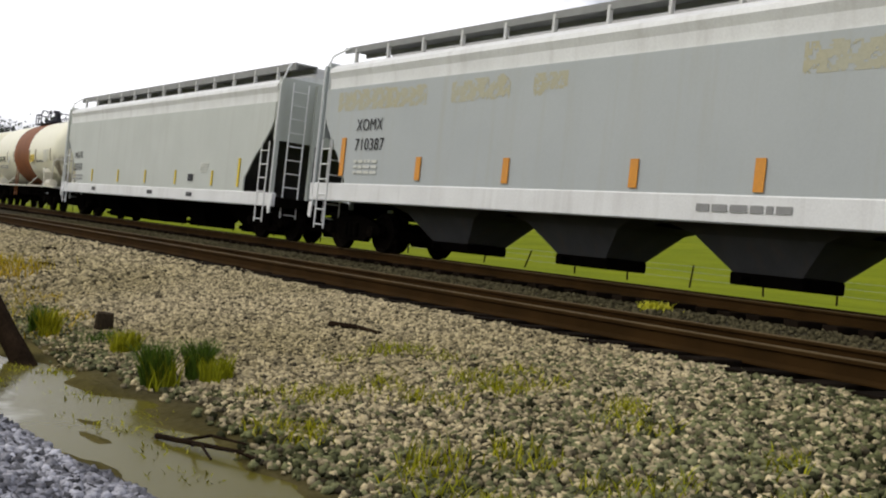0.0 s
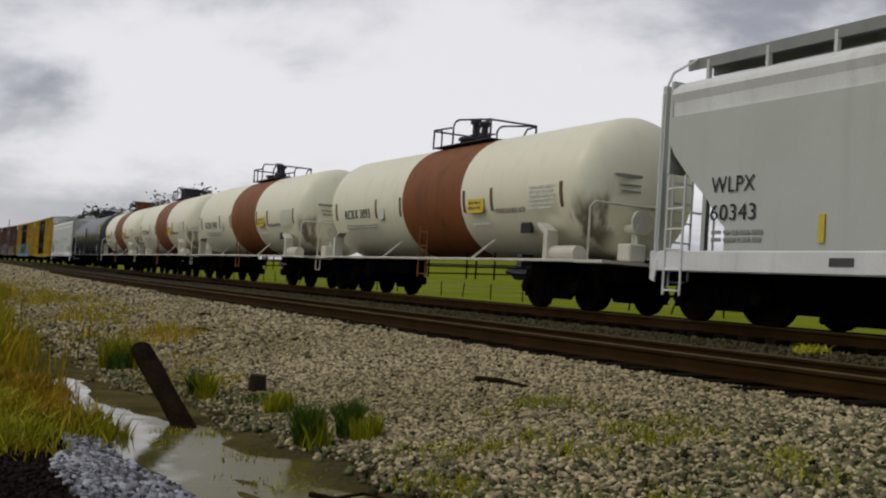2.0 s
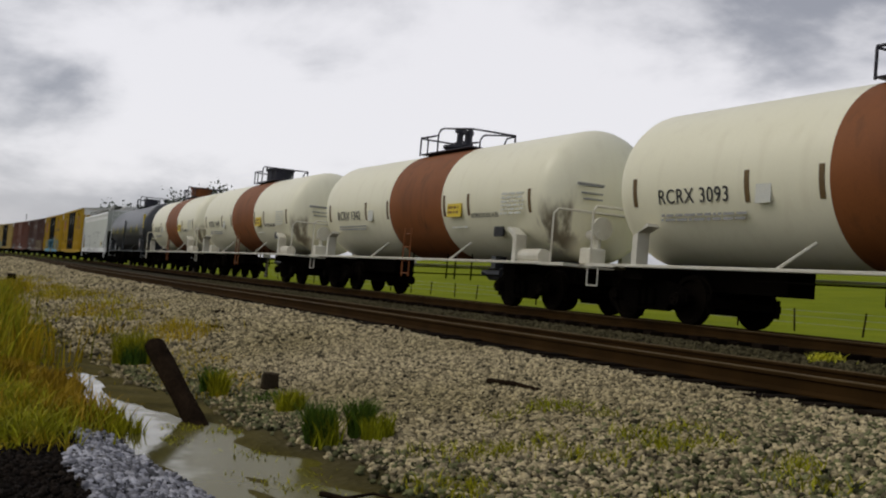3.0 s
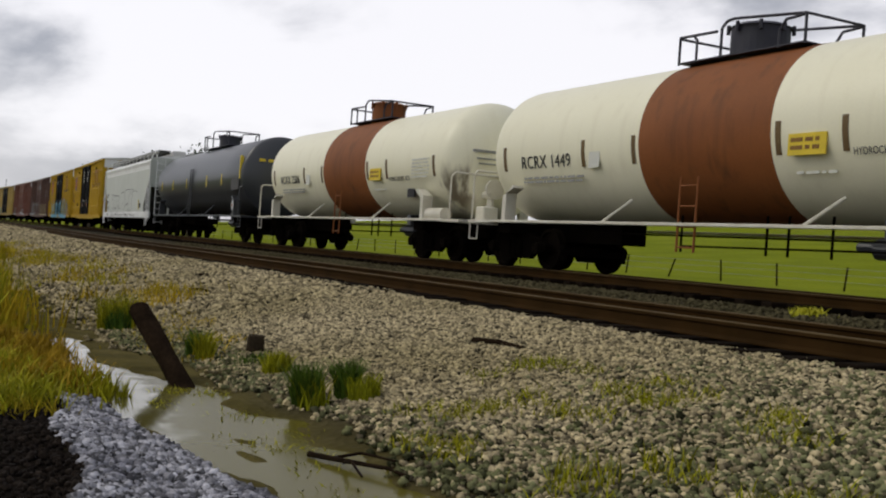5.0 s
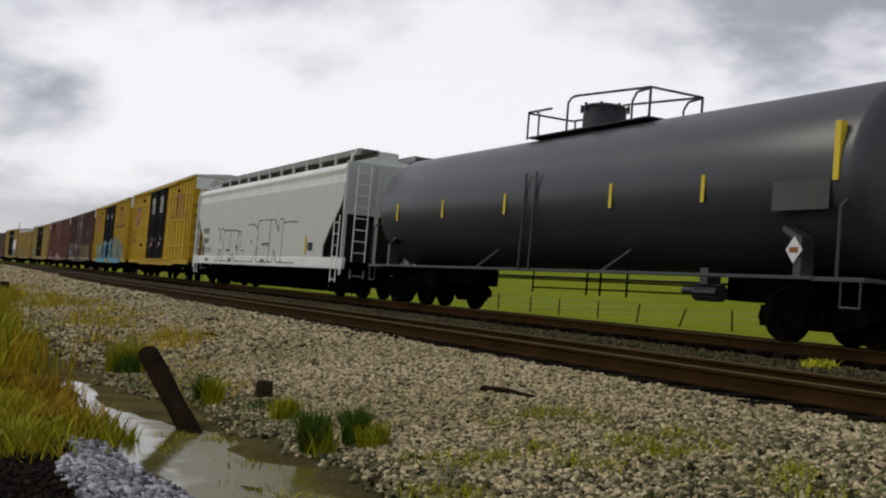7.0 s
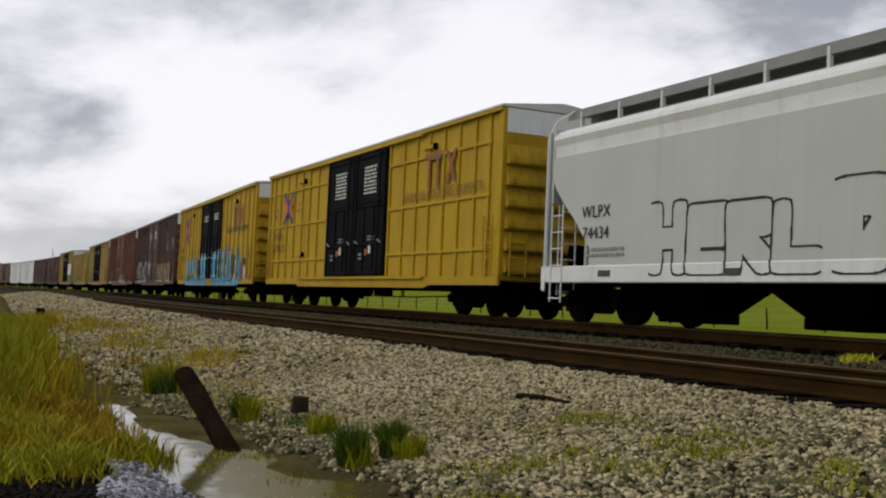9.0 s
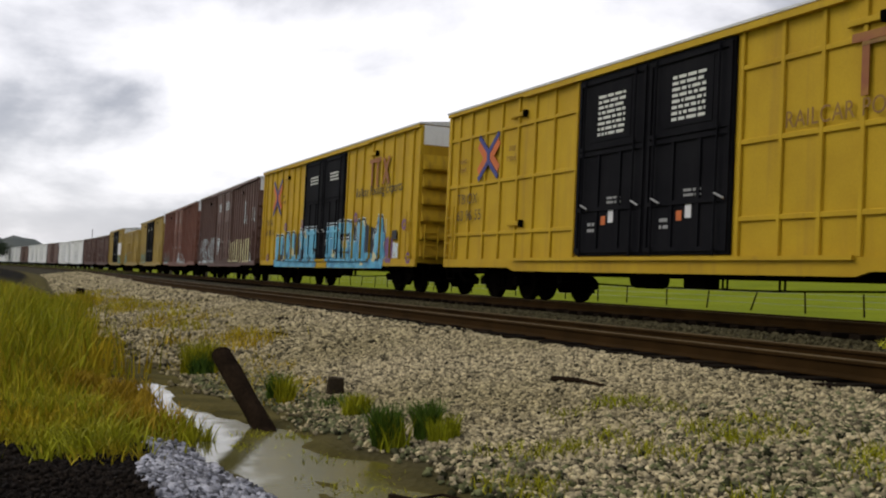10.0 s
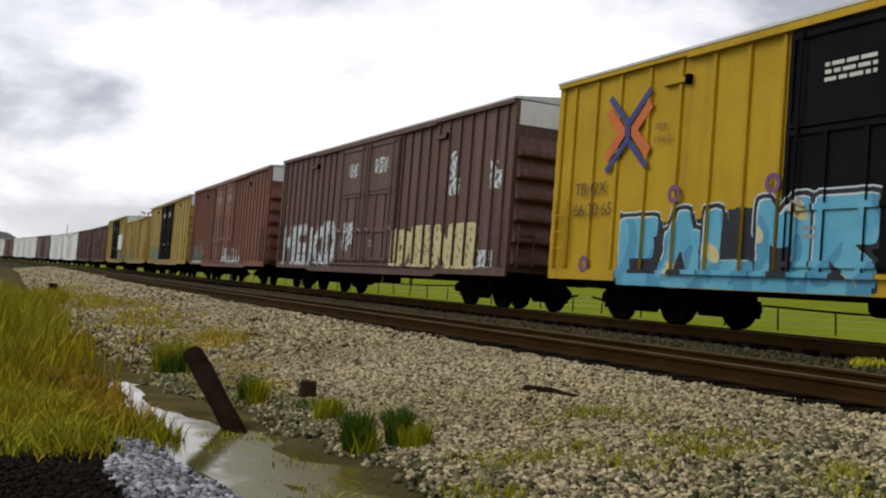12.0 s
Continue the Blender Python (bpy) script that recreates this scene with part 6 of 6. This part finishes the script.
for x, y, l in ((-14.1, 6.76, 0.5), (-8.6, 5.2, 0.7), (-20.0, 5.5, 0.6), (-17, 4.6, 0.5)):
    z = float(height(x, y)) + 0.04
    stick([(x - l / 2, y - 0.05, z), (x, y + 0.03, z + 0.02), (x + l / 2, y + 0.1, z)], 0.03)


# ---- plants ----
def tuft(x, y, h, r, n, seed, material, label, name="grass_tuft"):
    def region(rnd, k):
        a, q = rnd.uniform(0, 6.283, k), r * np.sqrt(rnd.uniform(0, 1, k))
        return x + q * np.cos(a), y + q * np.sin(a)
    ob = grass(n, region, h, seed, material, name, 0.008, 0.36)
    tagged(ob, label, "grass tuft", "tufts along the ditch")


tuft(-7.48, 2.88, 0.38, 0.095, 620, 11, M["blade_dark"], "dense dark green grass tuft on the stones")
tuft(-7.55, 3.24, 0.34, 0.090, 520, 12, M["blade_dark"], "dense dark green grass tuft on the stones")
tuft(-7.34, 3.30, 0.24, 0.12, 260, 13, M["blade"], "light green grass tuft on the stones")
tuft(-7.42, 2.92, 0.30, 0.12, 130, 33, M["blade"], "light green grass tuft among dark blades")
tuft(-8.90, 3.14, 0.24, 0.12, 420, 14, M["blade"], "light green grass tuft by the stump")
tuft(-9.6, 3.22, 0.14, 0.24, 160, 34, M["blade_dark"], "low dark grass tuft beside the stump")
tuft(-10.50, 2.82, 0.32, 0.09, 300, 15, M["blade_dark"], "dark green grass tuft behind the post")
tuft(-10.18, 2.84, 0.32, 0.09, 240, 16, M["blade"], "bright green grass tuft behind the post")
tuft(-13.4, 2.62, 0.50, 0.24, 620, 17, M["blade"], "large green grass tuft in the ditch")
tuft(-13.2, 2.60, 0.34, 0.14, 320, 18, M["blade_dark"], "dark green grass tuft in the ditch")
tuft(-8.35, 1.52, 0.20, 0.26, 300, 37, M["blade"], "yellow-green grass tuft at the pool's edge")
tuft(-4.55, 3.35, 0.22, 0.20, 70, 19, M["blade"], "bright green grass tuft on the slope")
tuft(-4.40, 3.80, 0.18, 0.16, 50, 20, M["blade"], "bright green grass tuft on the slope")


def clumps(seed, count, x0, x1, y0, y1, spread):
    r0 = np.random.RandomState(seed)
    cx, cy = r0.uniform(x0, x1, count), r0.uniform(y0, y1, count)

    def region(rnd, n):
        k = rnd.randint(count, size=n)
        return cx[k] + rnd.normal(0, spread, n), cy[k] + rnd.normal(0, spread, n)
    return region


def fan(seed, count, x0, x1, r0, r1, spread):
    """Clumps whose distance from the bank's edge grows with the distance along it."""
    g = np.random.RandomState(seed)
    cx = g.uniform(x0, x1, count)
    cy = -cx * g.uniform(r0, r1, count)

    def region(rnd, n):
        k = rnd.randint(count, size=n)
        return cx[k] + rnd.normal(0, spread * 1.5, n), cy[k] + rnd.normal(0, spread, n)
    return region


def along(x0, x1, y0, y1):
    return lambda r, n: (r.uniform(x0, x1, n), r.uniform(y0, y1, n))


def bank_strip(rnd, n):
    x = -7.5 - 34 * rnd.uniform(0, 1, n) ** 1.7
    top = np.minimum(-x / 7.9, 2.9) + 0.12 * np.sin(x * 2.3)
    y = top - (top + 0.3) * rnd.uniform(0, 1, n) ** 0.8 + 0.10 * np.sin(x * 7)
    return x, y


def bank_height(x, y, rnd):
    return (0.16 + 0.62 * smooth(1.15, 0.1, y + 0.05 * (x + 8)) * smooth(-8.0, -12, x)) * rnd.uniform(0.4, 1.15, len(x)) * (0.80 + 0.30 * wobble(x * 1.1, y * 2.0))


tagged(grass(10000, bank_strip, bank_height, 21, M["blade_dry"], "weeds", 0.012, 0.3), "tall yellowing weeds along the ditch bank", "weeds", kind="stuff")
tagged(grass(7000, bank_strip, bank_height, 22, M["blade"], "weeds", 0.012, 0.35), "tall green grass along the ditch bank", "grass", kind="stuff")
tagged(grass(2600, clumps(15, 26, -9.4, -6.9, 0.45, 1.3, 0.13), 0.20, 23, M["blade"], "weeds", 0.008, 0.7), "green grass at the edge of the bank", "grass", kind="stuff")
tagged(grass(2000, clumps(35, 22, -11.5, -8.2, 0.85, 1.50, 0.13), 0.22, 36, M["blade_rust"], "weeds", 0.009, 0.6), "withered orange weeds at the pool's edge", "weeds", kind="stuff")
tagged(grass(1800, clumps(16, 20, -9.6, -6.6, 0.3, 0.9, 0.12), 0.16, 29, M["blade_dry"], "weeds", 0.008, 0.8), "yellowed grass on the dark soil", "grass", kind="stuff")
tagged(grass(600, clumps(17, 12, -8.6, -4.8, 1.9, 2.6, 0.10), 0.06, 30, M["blade"], "weeds", 0.008, 0.9, base=WATER_Z - 0.01), "low green weeds standing in the water", "weeds", kind="stuff")


tagged(grass(3600, clumps(5, 46, -7.5, -1.0, 2.9, 5.2, 0.10), 0.13, 24, M["blade"], "weeds", 0.007, 0.6), "sparse green weeds among the stones", "weeds", kind="stuff")
tagged(grass(1100, clumps(6, 30, -16.5, -10.0, 2.4, 3.6, 0.16), 0.12, 25, M["blade_dry"], "weeds", 0.008, 0.6), "yellowing weeds at the water's edge", "weeds", kind="stuff")
tagged(grass(2600, clumps(7, 40, -45, -15, 3.0, 4.6, 0.25), 0.28, 26, M["blade_dry"], "weeds", 0.012, 0.5), "weeds at the foot of the ballast", "weeds", kind="stuff")
tagged(grass(6000, along(-60, 0, 15.6, 18.5), 0.22, 27, M["blade_dry"], "grass", 0.014, 0.5), "rough pale grass beside the far track", "grass", kind="stuff")

tagged(grass(3200, fan(18, 40, -30, -11, 0.0, 0.075, 0.28), 0.72, 31, M["blade"], "weeds", 0.012, 0.35), "tall green weeds beyond the bank", "weeds", kind="stuff")
tagged(grass(2500, fan(19, 22, -36, -12, 0.03, 0.10, 0.25), 0.55, 32, M["blade_dry"], "weeds", 0.014, 0.35), "tall yellowing weeds beyond the bank", "weeds", kind="stuff")

# a yellow flowering weed between the tracks
x, y = -10.2, 11.0
tagged(grass(240, clumps(8, 1, x, x + 0.01, y, y + 0.01, 0.10), 0.16, 28, M["flower"], "flowering_weed", 0.016, 0.5), "small yellow flowering weed in the ballast", "weed")


# ---- fence in the field ----
FENCE_Y = 42.0


def field_fence():
    f = thing("wire_fence", "dark thin fence posts with wire across the field", "fence")
    rnd = random.Random(4)
    me = once("fp", lambda: mesh_of("post", bar(bmesh.new(), (0, 0, -0.1), (0, 0, 1.2), 0.055, 7, 0.045), M["wood"]))
    k = 0
    while k < 60:
        x = -215 + 4.35 * k + rnd.uniform(-0.3, 0.3)
        part("post", me, None, f, at=pose(x, FENCE_Y, float(height(x, FENCE_Y)), rnd.uniform(-4, 4), rnd.uniform(-6, 6) + (22 if k % 11 == 5 else 0)))
        k += 1
    for h in (0.45, 0.8, 1.1):
        part("wire", bar(bmesh.new(), (-215, FENCE_Y, float(height(-100, FENCE_Y)) + h), (45, FENCE_Y, float(height(0, FENCE_Y)) + h), 0.008, 4), M["inkgrey"], f)


field_fence()


# ---- trees and the far ridge ----
def tree(x, y, h, w, seed, label="dark leafy tree beyond the field"):
    t = thing("tree", label, "tree", "trees beyond the field")
    rnd = np.random.RandomState(seed)
    z0 = float(height(x, y))
    bm = bmesh.new()
    bar(bm, (x, y, z0 - 0.2), (x, y, z0 + h * 0.55), 0.28, 9, 0.16)
    tips = []
    for k in range(9):
        a, e = rnd.uniform(0, 6.283), rnd.uniform(0.35, 0.95)
        b = Vector((x, y, z0 + h * rnd.uniform(0.3, 0.55)))
        p = b + Vector((math.cos(a) * w * 0.42 * rnd.uniform(0.6, 1), math.sin(a) * w * 0.42, h * 0.42 * e))
        bar(bm, b, p, 0.10, 6, 0.04)
        tips.append(p)
    part("trunk", bm, M["bark"], t)
    n, V, F = 2600, [], []
    c = np.array([tuple(p) for p in tips])[rnd.randint(len(tips), size=n)]
    p = c + rnd.normal(0, 1, (n, 3)) * np.array([w * 0.12, w * 0.12, h * 0.075])
    a = rnd.normal(size=(n, 3))
    a /= np.linalg.norm(a, axis=1, keepdims=True)
    b = np.cross(a, rnd.normal(size=(n, 3)))
    b /= np.linalg.norm(b, axis=1, keepdims=True)
    s = rnd.uniform(0.10, 0.26, (n, 1)) * (w / 6)
    v = np.stack([p - a * s, p + b * s * 0.6, p + a * s, p - b * s * 0.6], 1).reshape(-1, 3)
    part("crown", raw("crown", v.tolist(), np.arange(4 * n).reshape(-1, 4).tolist(), M["leaf"]), None, t)


def at_azimuth(az, dist):
    return -math.sin(radians(az)) * dist, math.cos(radians(az)) * dist


for i, (az, el, dist, w) in enumerate(((76.3, 4.5, 150, 7.5), (75.7, 4.2, 152, 5.5), (79.5, 3.6, 165, 8), (78.9, 3.4, 168, 7), (81.2, 2.75, 180, 7), (80.7, 2.55, 182, 6), (72.5, 3.6, 160, 7),
                                       (89.4, 1.45, 330, 9), (90.2, 1.6, 330, 11), (91.0, 1.8, 300, 11))):
    x, y = at_azimuth(az, dist)
    tree(x, y, dist * math.tan(radians(el * 0.92)) + 0.4, w, 50 + i)

bm = bmesh.new()
rnd = np.random.RandomState(9)
az = np.arange(60, 130, 0.5)
top = [(1.02 + 0.50 * float(smooth(84, 92, a)) + 0.10 * math.sin(a * 2.3) + 0.07 * math.sin(a * 5.9 + 1) + 0.04 * rnd.uniform(-1, 1)) * (0.6 + 0.4 * float(smooth(78, 86, a))) for a in az]
for dist, k in ((1500, 1.0),):
    lo = [bm.verts.new((*at_azimuth(a, dist - 350), -3)) for a in az]
    hi = [bm.verts.new((*at_azimuth(a, dist), dist * math.tan(radians(e)) * k)) for a, e in zip(az, top)]
    bk = [bm.verts.new((*at_azimuth(a, dist + 500), -3)) for a in az]
    for i in range(len(az) - 1):
        bm.faces.new((lo[i], lo[i + 1], hi[i + 1], hi[i]))
        bm.faces.new((hi[i], hi[i + 1], bk[i + 1], bk[i]))
tagged(new("backdrop", mesh_of("backdrop", bm, M["hill"])), "low wooded ridge on the horizon", "hill", kind="structure")

bm = bmesh.new()
x, y = at_azimuth(84.75, 420)
bar(bm, (x, y, -1), (x, y, 14.5), 0.16, 7, 0.1)
bar(bm, (x - 1.0, y, 13.6), (x + 1.0, y, 13.6), 0.07, 6)
put("utility_pole", bm, M["wood"], "distant wooden utility pole beyond the train", "pole")

# ---- sleepers, last ----
rnd = random.Random(3)
for name, y0, z0, parent, x0, count in (("near", SIDING_Y, SIDING_Z, siding, -118.0, 225), ("far", TRAIN_Y, 0.0, main_line, -70.0, 130)):
    me = once("tie", tie_mesh)
    for k in range(count):
        s = x0 + 0.54 * k
        x, y, a = way(s, y0)
        part("sleeper", me, None, parent, at=pose(x + rnd.uniform(-0.03, 0.03), y + rnd.uniform(-0.11, 0.11), z0 - 0.168 + rnd.uniform(-0.015, 0.006), 0, 0, a + rnd.uniform(-1.5, 1.5)))


# ---- what moves ----
def motions():
    """The train rolls past at an even speed; the near cars' wheels turn with it."""
    for car, x0 in TRAIN:
        rows = []
        straight = x0 - SPEED * T_REF > BEND_X + 5
        for t in ((0.0, 12.0) if straight else [i * 0.4 for i in range(31)]):
            x, y, a = way(x0 + SPEED * (t - T_REF), TRAIN_Y)
            rows.append((t, pose(x, y, 0, 0, 0, a)))
        walk(car, rows)
    step = 1 / FPS
    turn = math.degrees(SPEED * step / WHEEL_R)
    for w, x in ROLLING:
        walk(w, [(i * step, pose(x, 0, WHEEL_R, 0, turn * i, 0)) for i in range(12 * FPS + 1)])


motions()
